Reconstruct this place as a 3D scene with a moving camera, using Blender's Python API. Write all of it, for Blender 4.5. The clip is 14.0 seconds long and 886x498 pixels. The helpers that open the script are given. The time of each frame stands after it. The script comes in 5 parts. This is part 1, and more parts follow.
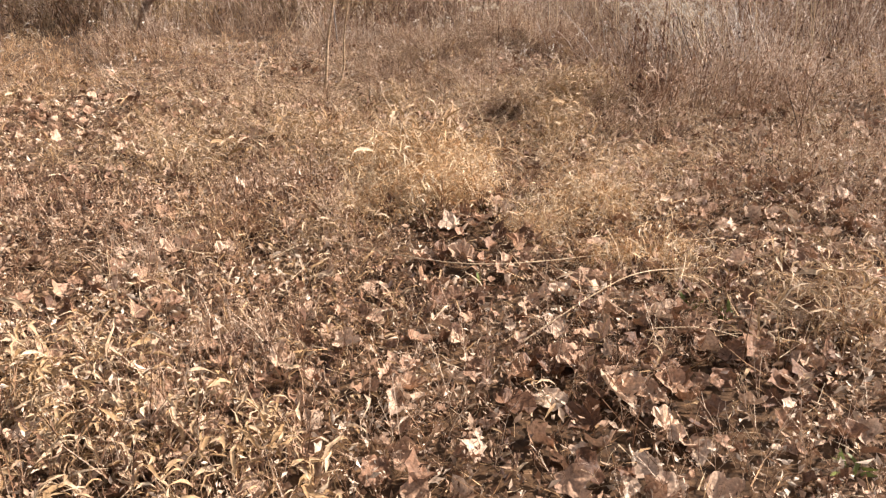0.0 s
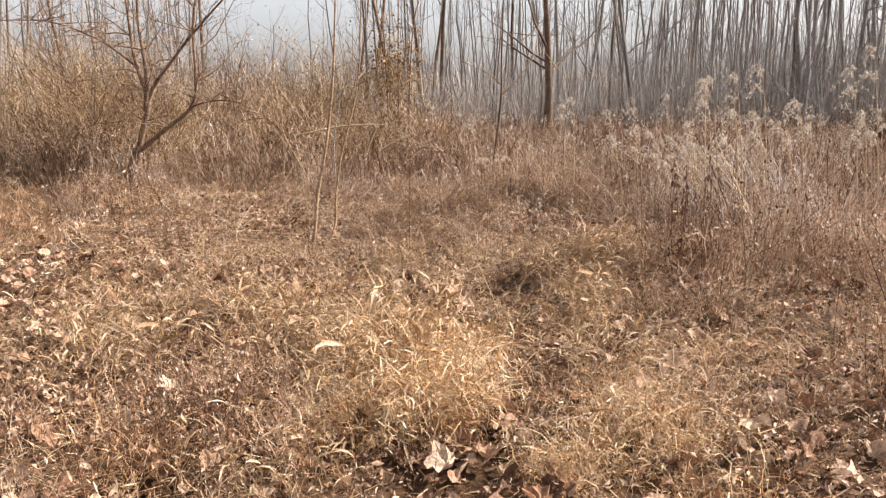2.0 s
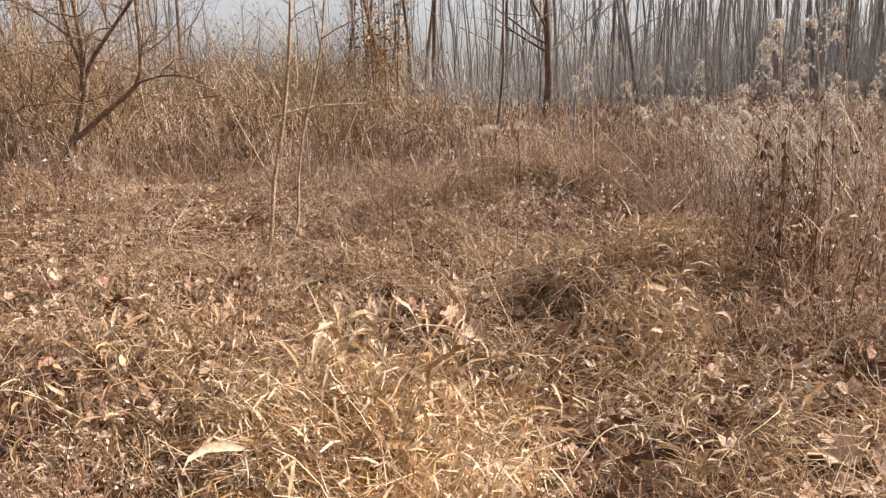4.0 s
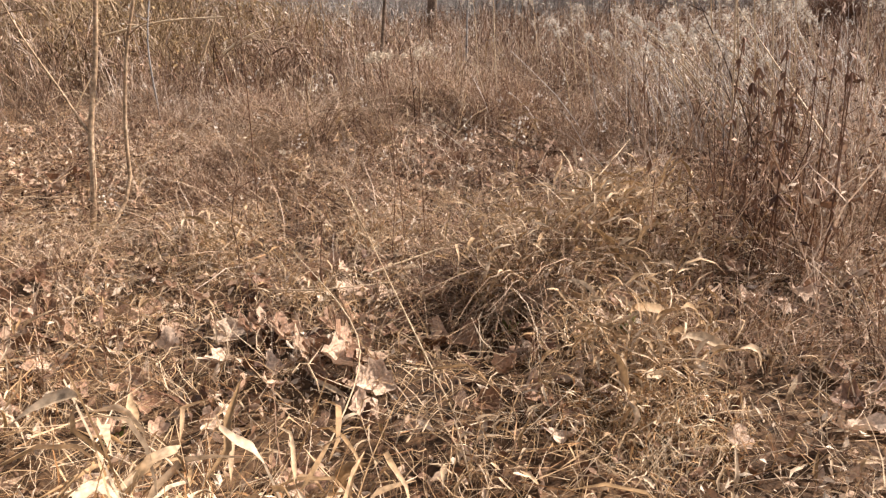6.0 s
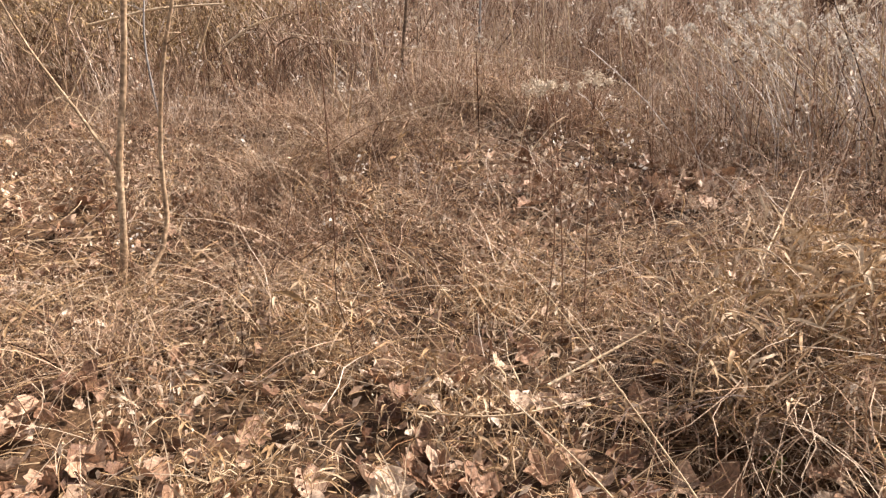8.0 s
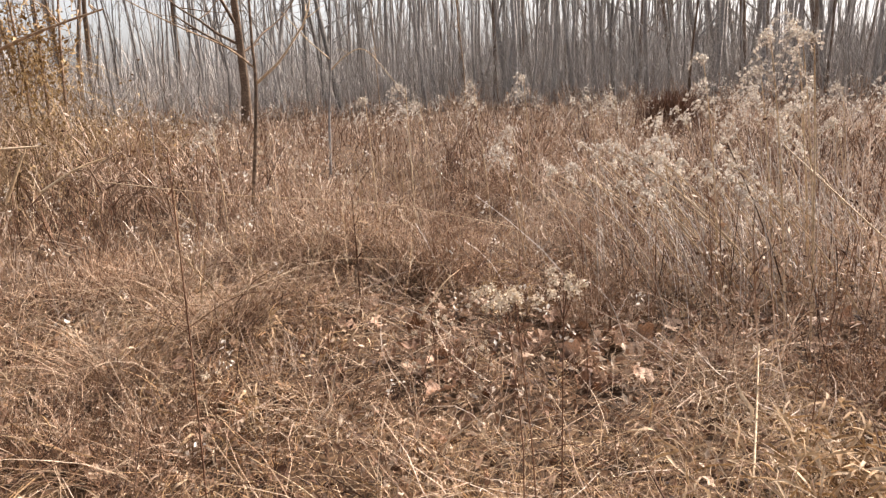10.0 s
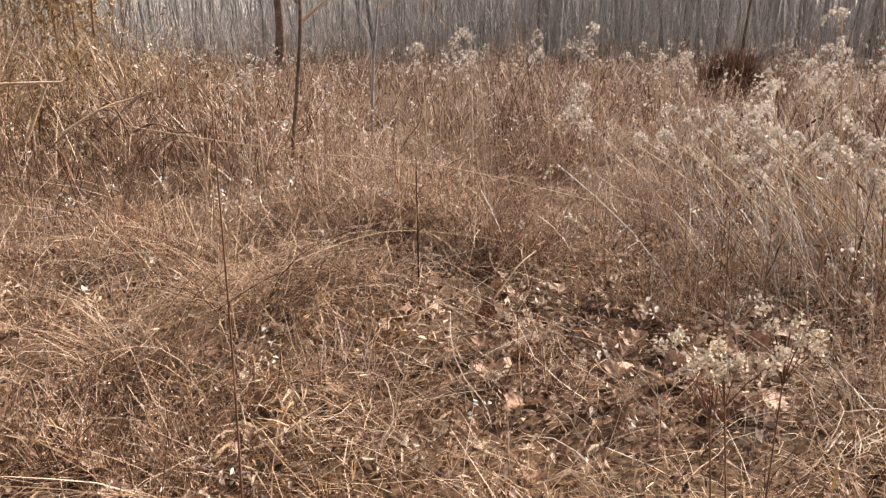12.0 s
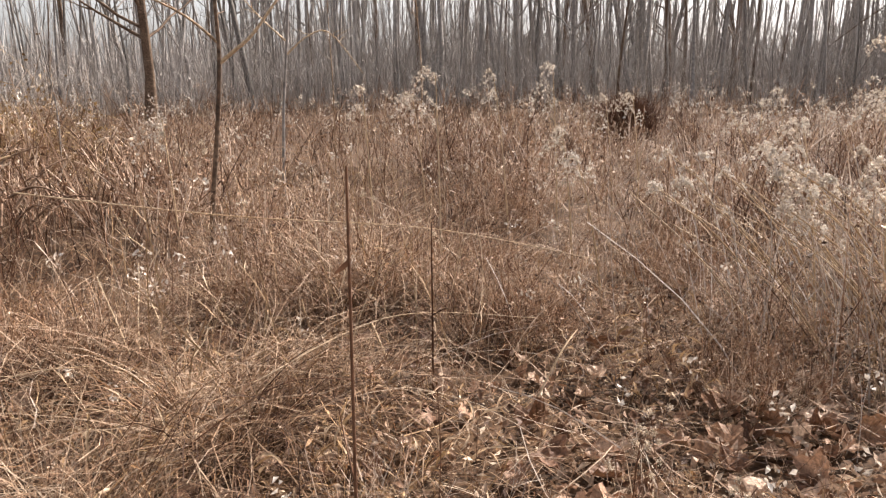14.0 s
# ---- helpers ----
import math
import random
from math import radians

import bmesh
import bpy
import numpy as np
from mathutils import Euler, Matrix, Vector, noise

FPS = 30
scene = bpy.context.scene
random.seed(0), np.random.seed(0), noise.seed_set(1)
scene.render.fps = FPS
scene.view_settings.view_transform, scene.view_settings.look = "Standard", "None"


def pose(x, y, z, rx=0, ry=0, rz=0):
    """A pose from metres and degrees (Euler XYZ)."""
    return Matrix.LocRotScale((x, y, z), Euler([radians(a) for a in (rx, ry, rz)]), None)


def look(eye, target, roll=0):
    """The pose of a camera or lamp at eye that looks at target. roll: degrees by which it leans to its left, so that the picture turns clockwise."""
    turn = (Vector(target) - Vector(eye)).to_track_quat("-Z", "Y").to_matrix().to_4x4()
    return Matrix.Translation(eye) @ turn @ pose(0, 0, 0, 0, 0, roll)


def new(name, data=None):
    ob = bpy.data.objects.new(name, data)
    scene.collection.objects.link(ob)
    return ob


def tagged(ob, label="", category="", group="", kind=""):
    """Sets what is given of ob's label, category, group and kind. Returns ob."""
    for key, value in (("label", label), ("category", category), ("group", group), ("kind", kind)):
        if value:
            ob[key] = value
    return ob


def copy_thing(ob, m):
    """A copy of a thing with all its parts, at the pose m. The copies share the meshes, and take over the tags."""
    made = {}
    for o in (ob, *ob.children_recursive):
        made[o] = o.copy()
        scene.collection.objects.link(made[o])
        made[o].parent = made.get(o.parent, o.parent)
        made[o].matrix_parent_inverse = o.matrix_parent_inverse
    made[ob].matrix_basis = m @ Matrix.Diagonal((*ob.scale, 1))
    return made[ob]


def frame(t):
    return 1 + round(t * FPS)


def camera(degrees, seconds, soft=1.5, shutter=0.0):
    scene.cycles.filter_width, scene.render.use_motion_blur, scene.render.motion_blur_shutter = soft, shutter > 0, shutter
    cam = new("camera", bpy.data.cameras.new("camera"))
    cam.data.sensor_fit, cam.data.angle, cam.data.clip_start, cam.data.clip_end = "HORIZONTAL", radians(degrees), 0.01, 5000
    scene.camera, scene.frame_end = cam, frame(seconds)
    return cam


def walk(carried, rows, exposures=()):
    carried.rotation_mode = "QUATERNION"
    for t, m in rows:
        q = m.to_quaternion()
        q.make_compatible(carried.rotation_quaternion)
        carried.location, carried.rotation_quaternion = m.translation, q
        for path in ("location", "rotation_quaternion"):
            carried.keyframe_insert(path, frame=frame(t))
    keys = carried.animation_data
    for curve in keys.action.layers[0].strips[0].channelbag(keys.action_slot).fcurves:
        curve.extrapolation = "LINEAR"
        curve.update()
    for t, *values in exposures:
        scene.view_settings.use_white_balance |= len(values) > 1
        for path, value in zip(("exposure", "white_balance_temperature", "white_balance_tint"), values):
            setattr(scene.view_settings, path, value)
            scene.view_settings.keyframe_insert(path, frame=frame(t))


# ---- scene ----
cam = camera(60.4, 14.0, soft=1.3)
PATH = [
    (0, (1.984, 0.746, 1.672), (1.525, 2.535, 0.904), -1.3),
    (0.5, (2.0, 0.905, 1.636), (1.641, 2.748, 0.946), -2.2),
    (1, (1.85, 1.421, 1.56), (1.429, 3.259, 0.893), -0.4),
    (1.5, (1.795, 1.689, 1.609), (1.36, 3.537, 0.978), -1.3),
    (2, (1.753, 2.08, 1.584), (1.241, 3.968, 1.169), -1.0),
    (2.2, (1.733, 2.222, 1.6), (1.225, 4.117, 1.213), -0.8),
    (4.3, (1.216, 3.967, 1.234), (0.719, 5.854, 0.798), -2.4),
    (4.5, (1.16, 4.053, 1.304), (0.653, 5.938, 0.868), -4.0),
    (5, (1.017, 4.428, 1.317), (0.839, 6.361, 0.835), -2.6),
    (5.5, (0.992, 4.686, 1.303), (0.882, 6.577, 0.659), -0.4),
    (6, (1.015, 5.071, 1.257), (0.805, 6.949, 0.603), -2.3),
    (6.5, (0.869, 5.3, 1.282), (0.522, 7.133, 0.56), -3.8),
    (7, (0.513, 5.471, 1.261), (0.138, 7.278, 0.489), -3.1),
    (7.5, (0.319, 5.635, 1.393), (0.106, 7.421, 0.519), -0.0),
    (8, (0.16, 5.915, 1.398), (0.052, 7.776, 0.675), -2.5),
    (8.5, (0.035, 6.114, 1.522), (0.017, 7.997, 0.849), -1.3),
    (9, (-0.061, 6.354, 1.539), (0.064, 8.291, 1.058), -1.6),
    (9.2, (-0.098, 6.437, 1.554), (0.089, 8.37, 1.076), -2.0),
    (11.3, (-0.035, 7.145, 1.489), (0.386, 9.05, 1.052), -1.2),
    (11.5, (-0.098, 7.223, 1.48), (0.337, 9.123, 1.033), -0.6),
    (12, (-0.23, 7.406, 1.521), (0.021, 9.301, 0.931), -0.3),
    (12.5, (-0.309, 7.593, 1.532), (-0.251, 9.532, 1.045), -3.0),
    (13, (-0.537, 8.007, 1.48), (-0.265, 9.935, 1.022), -3.3),
    (13.5, (-0.636, 8.152, 1.521), (-0.201, 10.032, 0.995), 0.6),
    (14, (-0.712, 8.356, 1.441), (-0.126, 10.209, 0.968), -0.6),
]
walk(cam, [(t, look(eye, target, roll)) for t, eye, target, roll in PATH],
     [(t, e + 0.36, 6450, 14) for t, e in ((0, 0.75), (2.2, 0.75), (4.4, 0.52), (5, 0.55), (6, 0.68), (7.5, 0.78), (8.5, 0.85), (9.1, 0.95), (11.5, 0.8), (13, 0.83), (14, 0.76))])

# ---- light ----
SUN_AZ, SUN_EL = radians(66), radians(38)
world = bpy.data.worlds.new("sky")
scene.world = world
world.use_nodes = True
wn = world.node_tree
sky = wn.nodes.new("ShaderNodeTexSky")
sky.sky_type = "NISHITA"
sky.sun_disc = False
sky.sun_elevation, sky.sun_rotation = SUN_EL, SUN_AZ
sky.air_density, sky.dust_density, sky.ozone_density = 1.0, 2.6, 1.0
wn.nodes["Background"].inputs["Strength"].default_value = 0.10
haze = wn.nodes.new("ShaderNodeHueSaturation")  # thin high cloud: a paler sky
haze.inputs["Saturation"].default_value = 0.25
wn.links.new(sky.outputs["Color"], haze.inputs["Color"])
wn.links.new(haze.outputs["Color"], wn.nodes["Background"].inputs["Color"])

sun = new("sun", bpy.data.lights.new("sun", "SUN"))
sun.data.energy, sun.data.angle, sun.data.color = 5.0, radians(0.7), (1.0, 0.915, 0.81)
toward = Vector((math.sin(SUN_AZ) * math.cos(SUN_EL), math.cos(SUN_AZ) * math.cos(SUN_EL), math.sin(SUN_EL)))
sun.matrix_world = look(toward * 50, (0, 0, 0))

rng = np.random.default_rng(7)


# ---- materials ----
def material(name, colours, rough=0.75, translucent=0.0, by="island", patch=1.3, patch_mix=0.35, grain=60.0,
             bump=0.0, spec=0.25):
    """A dry plant, bark or soil: colours spread by piece, shifted by broad patches and by fine grain."""
    mat = bpy.data.materials.new(name)
    mat.use_nodes = True
    nt = mat.node_tree
    nd, ln = nt.nodes, nt.links
    bsdf = nd["Principled BSDF"]
    geo = nd.new("ShaderNodeNewGeometry")
    ramp = nd.new("ShaderNodeValToRGB")
    el = ramp.color_ramp.elements
    while len(el) < len(colours):
        el.new(0.5)
    for i, c in enumerate(colours):
        el[i].position = i / max(1, len(colours) - 1)
        el[i].color = (*c, 1)
    big = nd.new("ShaderNodeTexNoise")
    big.inputs["Scale"].default_value, big.inputs["Detail"].default_value = patch, 3
    fine = nd.new("ShaderNodeTexNoise")
    fine.inputs["Scale"].default_value, fine.inputs["Detail"].default_value = grain, 3
    ln.new(geo.outputs["Position"], big.inputs["Vector"])
    ln.new(geo.outputs["Position"], fine.inputs["Vector"])
    mixv = nd.new("ShaderNodeMix")
    mixv.inputs["Factor"].default_value = patch_mix
    if by == "island":
        ln.new(geo.outputs["Random Per Island"], mixv.inputs["A"])
    elif by == "object":
        info = nd.new("ShaderNodeObjectInfo")
        ln.new(info.outputs["Random"], mixv.inputs["A"])
    else:
        ln.new(fine.outputs["Fac"], mixv.inputs["A"])
    spread = nd.new("ShaderNodeMapRange")
    spread.inputs["From Min"].default_value, spread.inputs["From Max"].default_value = 0.3, 0.7
    ln.new(big.outputs["Fac"], spread.inputs["Value"])
    ln.new(spread.outputs["Result"], mixv.inputs["B"])
    wide = nd.new("ShaderNodeMapRange")
    wide.inputs["From Min"].default_value, wide.inputs["From Max"].default_value = 0.2, 0.8
    ln.new(mixv.outputs["Result"], wide.inputs["Value"])
    ln.new(wide.outputs["Result"], ramp.inputs["Fac"])
    hsv = nd.new("ShaderNodeHueSaturation")
    hsv.inputs["Saturation"].default_value = 1.2
    val = nd.new("ShaderNodeMapRange")
    val.inputs["From Min"].default_value, val.inputs["From Max"].default_value = 0.25, 0.75
    val.inputs["To Min"].default_value, val.inputs["To Max"].default_value = 0.42, 1.22
    ln.new(fine.outputs["Fac"], val.inputs["Value"])
    ln.new(val.outputs["Result"], hsv.inputs["Value"])
    ln.new(ramp.outputs["Color"], hsv.inputs["Color"])
    ln.new(hsv.outputs["Color"], bsdf.inputs["Base Color"])
    bsdf.inputs["Roughness"].default_value = rough
    bsdf.inputs["Specular IOR Level"].default_value = spec
    if bump:
        bp = nd.new("ShaderNodeBump")
        bp.inputs["Strength"].default_value, bp.inputs["Distance"].default_value = bump, 0.01
        ln.new(fine.outputs["Fac"], bp.inputs["Height"])
        ln.new(bp.outputs["Normal"], bsdf.inputs["Normal"])
    if translucent:
        tr = nd.new("ShaderNodeBsdfTranslucent")
        mx = nd.new("ShaderNodeMixShader")
        mx.inputs["Fac"].default_value = 0.75 * translucent
        ln.new(hsv.outputs["Color"], tr.inputs["Color"])
        ln.new(bsdf.outputs["BSDF"], mx.inputs[1])
        ln.new(tr.outputs["BSDF"], mx.inputs[2])
        ln.new(mx.outputs["Shader"], nd["Material Output"].inputs["Surface"])
    return mat


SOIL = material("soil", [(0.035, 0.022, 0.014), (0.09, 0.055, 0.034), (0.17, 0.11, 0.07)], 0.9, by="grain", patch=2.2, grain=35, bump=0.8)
GOLD = material("gold_grass", [(0.20, 0.11, 0.065), (0.50, 0.315, 0.19), (0.68, 0.49, 0.32), (0.82, 0.67, 0.50)], 0.6, 0.25, patch=1.8)
TUSSOCK = material("tussock_grass", [(0.36, 0.21, 0.12), (0.58, 0.39, 0.235), (0.74, 0.57, 0.385), (0.84, 0.71, 0.55)], 0.6, 0.3, patch=2.5, patch_mix=0.3)
STRAW = material("straw_grass", [(0.30, 0.20, 0.12), (0.48, 0.345, 0.225), (0.66, 0.53, 0.40), (0.42, 0.29, 0.18)], 0.65, 0.28, patch=2.0, spec=0.2)
RUSSET = material("russet_stems", [(0.05, 0.028, 0.02), (0.20, 0.115, 0.075), (0.47, 0.32, 0.225), (0.78, 0.63, 0.50)], 0.7, 0.2, patch=1.7, patch_mix=0.45)
FIELD = material("field_stems", [(0.05, 0.03, 0.022), (0.22, 0.14, 0.10), (0.50, 0.37, 0.28), (0.80, 0.69, 0.59)], 0.7, 0.2, patch=1.5, patch_mix=0.5)
FLAKE = material("leaf_flakes", [(0.05, 0.028, 0.02), (0.23, 0.14, 0.095), (0.50, 0.36, 0.265), (0.76, 0.64, 0.52)], 0.65, 0.22, patch=1.9, patch_mix=0.45)
THATCH = material("thatch_stems", [(0.07, 0.04, 0.028), (0.22, 0.135, 0.09), (0.38, 0.265, 0.185), (0.60, 0.48, 0.37)], 0.65, 0.2, patch=1.6, spec=0.25)
WITHER = material("withered_leaf", [(0.08, 0.045, 0.033), (0.17, 0.10, 0.072), (0.28, 0.18, 0.13)], 0.7, 0.2, patch=3)
LITTER = material("litter_leaf", [(0.11, 0.06, 0.04), (0.30, 0.185, 0.13), (0.46, 0.31, 0.225), (0.66, 0.51, 0.40)], 0.6, 0.2, patch=2.5, grain=90, bump=0.4, spec=0.3)
LITTER_ONE = material("single_leaf", [(0.13, 0.07, 0.045), (0.30, 0.185, 0.125), (0.44, 0.30, 0.215), (0.64, 0.50, 0.39)], 0.55, 0.15, by="object", patch=2.5, patch_mix=0.2, grain=90, bump=0.4, spec=0.3)
PLUME = material("plume_down", [(0.60, 0.52, 0.43), (0.76, 0.68, 0.59), (0.86, 0.81, 0.74)], 0.9, 0.35, patch=3)
COTTON = material("cotton_tuft", [(0.60, 0.50, 0.38), (0.76, 0.67, 0.56)], 0.9, 0.3, patch=9)
DARKSTEM = material("dark_stem", [(0.06, 0.035, 0.025), (0.15, 0.085, 0.058), (0.24, 0.15, 0.105)], 0.8, patch=4)
CANE = material("pale_cane", [(0.36, 0.25, 0.16), (0.55, 0.42, 0.29), (0.66, 0.55, 0.42)], 0.6, patch=3)
PALESTEM = material("pale_stem", [(0.42, 0.36, 0.31), (0.62, 0.56, 0.50), (0.80, 0.75, 0.70)], 0.7, patch=3)
BARK = material("sapling_bark", [(0.20, 0.135, 0.09), (0.36, 0.26, 0.18), (0.52, 0.41, 0.30)], 0.7, by="grain", patch=5, grain=45, bump=0.5)
BARK_DARK = material("dark_bark", [(0.07, 0.05, 0.038), (0.16, 0.115, 0.085), (0.27, 0.205, 0.155)], 0.85, by="grain", patch=3, grain=30, bump=0.8)
BARK_BROWN = material("brown_bark", [(0.13, 0.085, 0.06), (0.25, 0.175, 0.13), (0.38, 0.285, 0.215)], 0.8, by="grain", patch=4, grain=35, bump=0.7)
BARK_GREY = material("grey_bark", [(0.18, 0.165, 0.15), (0.29, 0.268, 0.25), (0.41, 0.385, 0.362)], 0.85, by="island", patch=0.25, grain=14, bump=0.6)
TWIG = material("brush_twig", [(0.30, 0.27, 0.245), (0.48, 0.44, 0.405), (0.64, 0.60, 0.56)], 0.8, patch=0.3)
BRAMBLE = material("bramble_cane", [(0.09, 0.06, 0.04), (0.24, 0.165, 0.105), (0.40, 0.295, 0.20), (0.56, 0.44, 0.31)], 0.75, 0.1, patch=1.1, patch_mix=0.5)
VINE = material("vine_leaf", [(0.16, 0.10, 0.05), (0.33, 0.22, 0.12), (0.48, 0.36, 0.22)], 0.65, 0.25, patch=1.0)
GREEN = material("green_leaf", [(0.09, 0.10, 0.04), (0.15, 0.17, 0.06), (0.25, 0.25, 0.10)], 0.5, 0.25, patch=6)


# ---- mesh helpers ----
def ground_z(x, y):
    """Height of the ground: small bumps, a dip round the saplings, a low rise under the thicket."""
    x, y = np.asarray(x, float), np.asarray(y, float)
    z = 0.025 * np.sin(1.7 * x + 0.6 * y + 0.5) + 0.02 * np.sin(2.9 * y - 1.3 * x) + 0.012 * np.sin(5.3 * x + 4.1 * y)
    z = z - 0.14 * np.exp(-((x + 1.9) ** 2 + (y - 9.3) ** 2) / 1.6)
    z = z - 0.09 * np.exp(-((x - 0.88) ** 2 + (y - 7.62) ** 2) / 0.035) - 0.08 * np.exp(-((x - 2.25) ** 2 + (y - 7.05) ** 2) / 0.05)
    z = z + 0.5 * np.exp(-((x + 9) ** 2 / 10 + (y - 16) ** 2 / 30)) + 0.35 * np.exp(-((x + 6) ** 2 / 8 + (y - 20) ** 2 / 10))
    return z


def mesh_from(name, verts, faces, mat, parent=None, label="", smooth=False):
    """One mesh object from arrays; faces is an (n, k) array or a list of such arrays."""
    me = bpy.data.meshes.new(name)
    groups = faces if isinstance(faces, list) else [faces]
    groups = [np.asarray(g, np.int32) for g in groups if len(g)]
    verts = np.asarray(verts, np.float32)
    me.vertices.add(len(verts))
    me.vertices.foreach_set("co", verts.ravel())
    sizes = np.concatenate([np.full(len(g), g.shape[1], np.int32) for g in groups])
    loops = np.concatenate([g.ravel() for g in groups])
    me.loops.add(len(loops))
    me.loops.foreach_set("vertex_index", loops)
    me.polygons.add(len(sizes))
    me.polygons.foreach_set("loop_start", np.concatenate([[0], np.cumsum(sizes)[:-1]]).astype(np.int32))
    if smooth:
        me.polygons.foreach_set("use_smooth", np.ones(len(sizes), bool))
    me.update(calc_edges=True)
    me.materials.append(mat)
    ob = new(name, me)
    if parent is not None:
        ob.parent = parent
    if label:
        tagged(ob, label)
    return ob


class Pile:
    """Gathers arrays of vertices and quads or triangles for one mesh."""

    def __init__(self):
        self.v, self.q, self.t, self.n = [], [], [], 0

    def add(self, verts, quads=None, tris=None):
        verts = np.asarray(verts, float).reshape(-1, 3)
        if quads is not None and len(quads):
            self.q.append(np.asarray(quads, np.int64) + self.n)
        if tris is not None and len(tris):
            self.t.append(np.asarray(tris, np.int64) + self.n)
        self.v.append(verts)
        self.n += len(verts)

    def make(self, name, mat, parent=None, label="", smooth=False):
        groups = [np.concatenate(g) for g in (self.q, self.t) if g]
        return mesh_from(name, np.concatenate(self.v), groups, mat, parent, label, smooth)


def ribbons(pile, base, az, length, width, lean, bend, segs=3, wave=0.0, taper=0.15, belly=0.0):
    """Adds blades: each starts at base, leans by lean from upright towards az and bends on by bend (radians)."""
    n = len(base)
    if n == 0:
        return None
    az, length, width, lean, bend = (np.broadcast_to(np.asarray(a, float), (n,)) for a in (az, length, width, lean, bend))
    pts = np.zeros((n, segs + 1, 3))
    pts[:, 0] = base
    turn = az.copy()
    for k in range(segs):
        ang = lean + bend * (k + 0.5) / segs
        turn = turn + wave * rng.normal(0, 1, n)
        step = (length / segs)[:, None] * np.stack([np.sin(ang) * np.sin(turn), np.sin(ang) * np.cos(turn), np.cos(ang)], 1)
        pts[:, k + 1] = pts[:, k] + step
    twist = az + np.pi / 2 + rng.normal(0, 0.9, n)
    side = np.stack([np.sin(twist), np.cos(twist), rng.normal(0, 0.25, n)], 1)
    f = np.linspace(0, 1, segs + 1)
    prof = (1 - (1 - taper) * f) * (1 - belly) + belly * (0.12 + np.sin(np.pi * np.clip(f * 0.92 + 0.05, 0, 1)))
    half = 0.5 * width[:, None, None] * prof[None, :, None] * side[:, None, :]
    verts = np.stack([pts - half, pts + half], 2).reshape(n, -1, 3)
    k = np.arange(segs)
    quad = np.stack([2 * k, 2 * k + 1, 2 * k + 3, 2 * k + 2], 1)
    quads = (np.arange(n)[:, None, None] * (2 * segs + 2) + quad[None]).reshape(-1, 4)
    pile.add(verts.reshape(-1, 3), quads)
    return pts


def flakes(pile, centre, size, longish=1.8):
    """Adds small bent leaf scraps (two triangles each, folded along the middle)."""
    n = len(centre)
    if n == 0:
        return
    u = rng.normal(0, 1, (n, 3))
    u /= np.linalg.norm(u, axis=1)[:, None]
    w = np.cross(u, rng.normal(0, 1, (n, 3)))
    w /= np.linalg.norm(w, axis=1)[:, None] + 1e-9
    nrm = np.cross(u, w)
    s = np.broadcast_to(np.asarray(size, float), (n,))[:, None]
    v = np.stack([centre - u * s * longish * 0.5, centre + w * s * 0.4 + nrm * s * 0.25,
                  centre + u * s * longish * 0.5, centre - w * s * 0.4 + nrm * s * 0.25], 1)
    i = np.arange(n)[:, None] * 4
    pile.add(v.reshape(-1, 3), None, np.concatenate([i + [0, 1, 2], i + [0, 2, 3]]))


def tube(pile, points, radii, sides=6):
    """Adds a tapered tube along points."""
    p = np.asarray(points, float)
    m = len(p)
    r = np.broadcast_to(np.asarray(radii, float), (m,))
    d = np.gradient(p, axis=0)
    d /= np.linalg.norm(d, axis=1)[:, None] + 1e-9
    ref = np.array([0.31, 0.95, 0.05]) if abs(d[0][1]) < 0.8 else np.array([1.0, 0.1, 0.0])
    a = np.cross(d, ref)
    a /= np.linalg.norm(a, axis=1)[:, None] + 1e-9
    b = np.cross(d, a)
    th = np.linspace(0, 2 * np.pi, sides, endpoint=False)
    ring = np.cos(th)[None, :, None] * a[:, None] + np.sin(th)[None, :, None] * b[:, None]
    v = (p[:, None] + r[:, None, None] * ring).reshape(-1, 3)
    k, s = np.meshgrid(np.arange(m - 1), np.arange(sides), indexing="ij")
    s2 = (s + 1) % sides
    q = np.stack([k * sides + s, k * sides + s2, (k + 1) * sides + s2, (k + 1) * sides + s], -1).reshape(-1, 4)
    pile.add(v, q)


def curve_points(p0, p1, sag=0.0, jitter=0.0, n=6, r=None):
    """Points from p0 to p1, bowed upwards by sag and shaken a little."""
    r = rng if r is None else r
    p0, p1 = np.asarray(p0, float), np.asarray(p1, float)
    f = np.linspace(0, 1, n)[:, None]
    p = p0 + (p1 - p0) * f
    p[:, 2] += sag * np.sin(np.pi * f[:, 0])
    p[1:-1] += r.normal(0, 1, (n - 2, 3)) * jitter
    return p


def smooth_path(points, n=14):
    """A finer polyline through the points."""
    p = np.asarray(points, float)
    t = np.linspace(0, len(p) - 1, n)
    out = []
    for v in t:
        i = min(int(v), len(p) - 2)
        f = v - i
        a, b = p[max(i - 1, 0)], p[min(i + 2, len(p) - 1)]
        out.append(0.5 * (2 * p[i] + (p[i + 1] - a) * f + (2 * a - 5 * p[i] + 4 * p[i + 1] - b) * f * f
                          + (3 * p[i] - a - 3 * p[i + 1] + b) * f ** 3))
    return np.array(out)


# ---- where things grow ----
# the line walked, as a plain plan of the trodden way
WAY = np.array([(2.0, 0.4), (1.8, 1.8), (1.2, 4.0), (0.95, 5.0), (0.3, 5.7), (-0.1, 6.4), (-0.1, 7.2), (-0.5, 8.0), (-0.75, 8.5)])


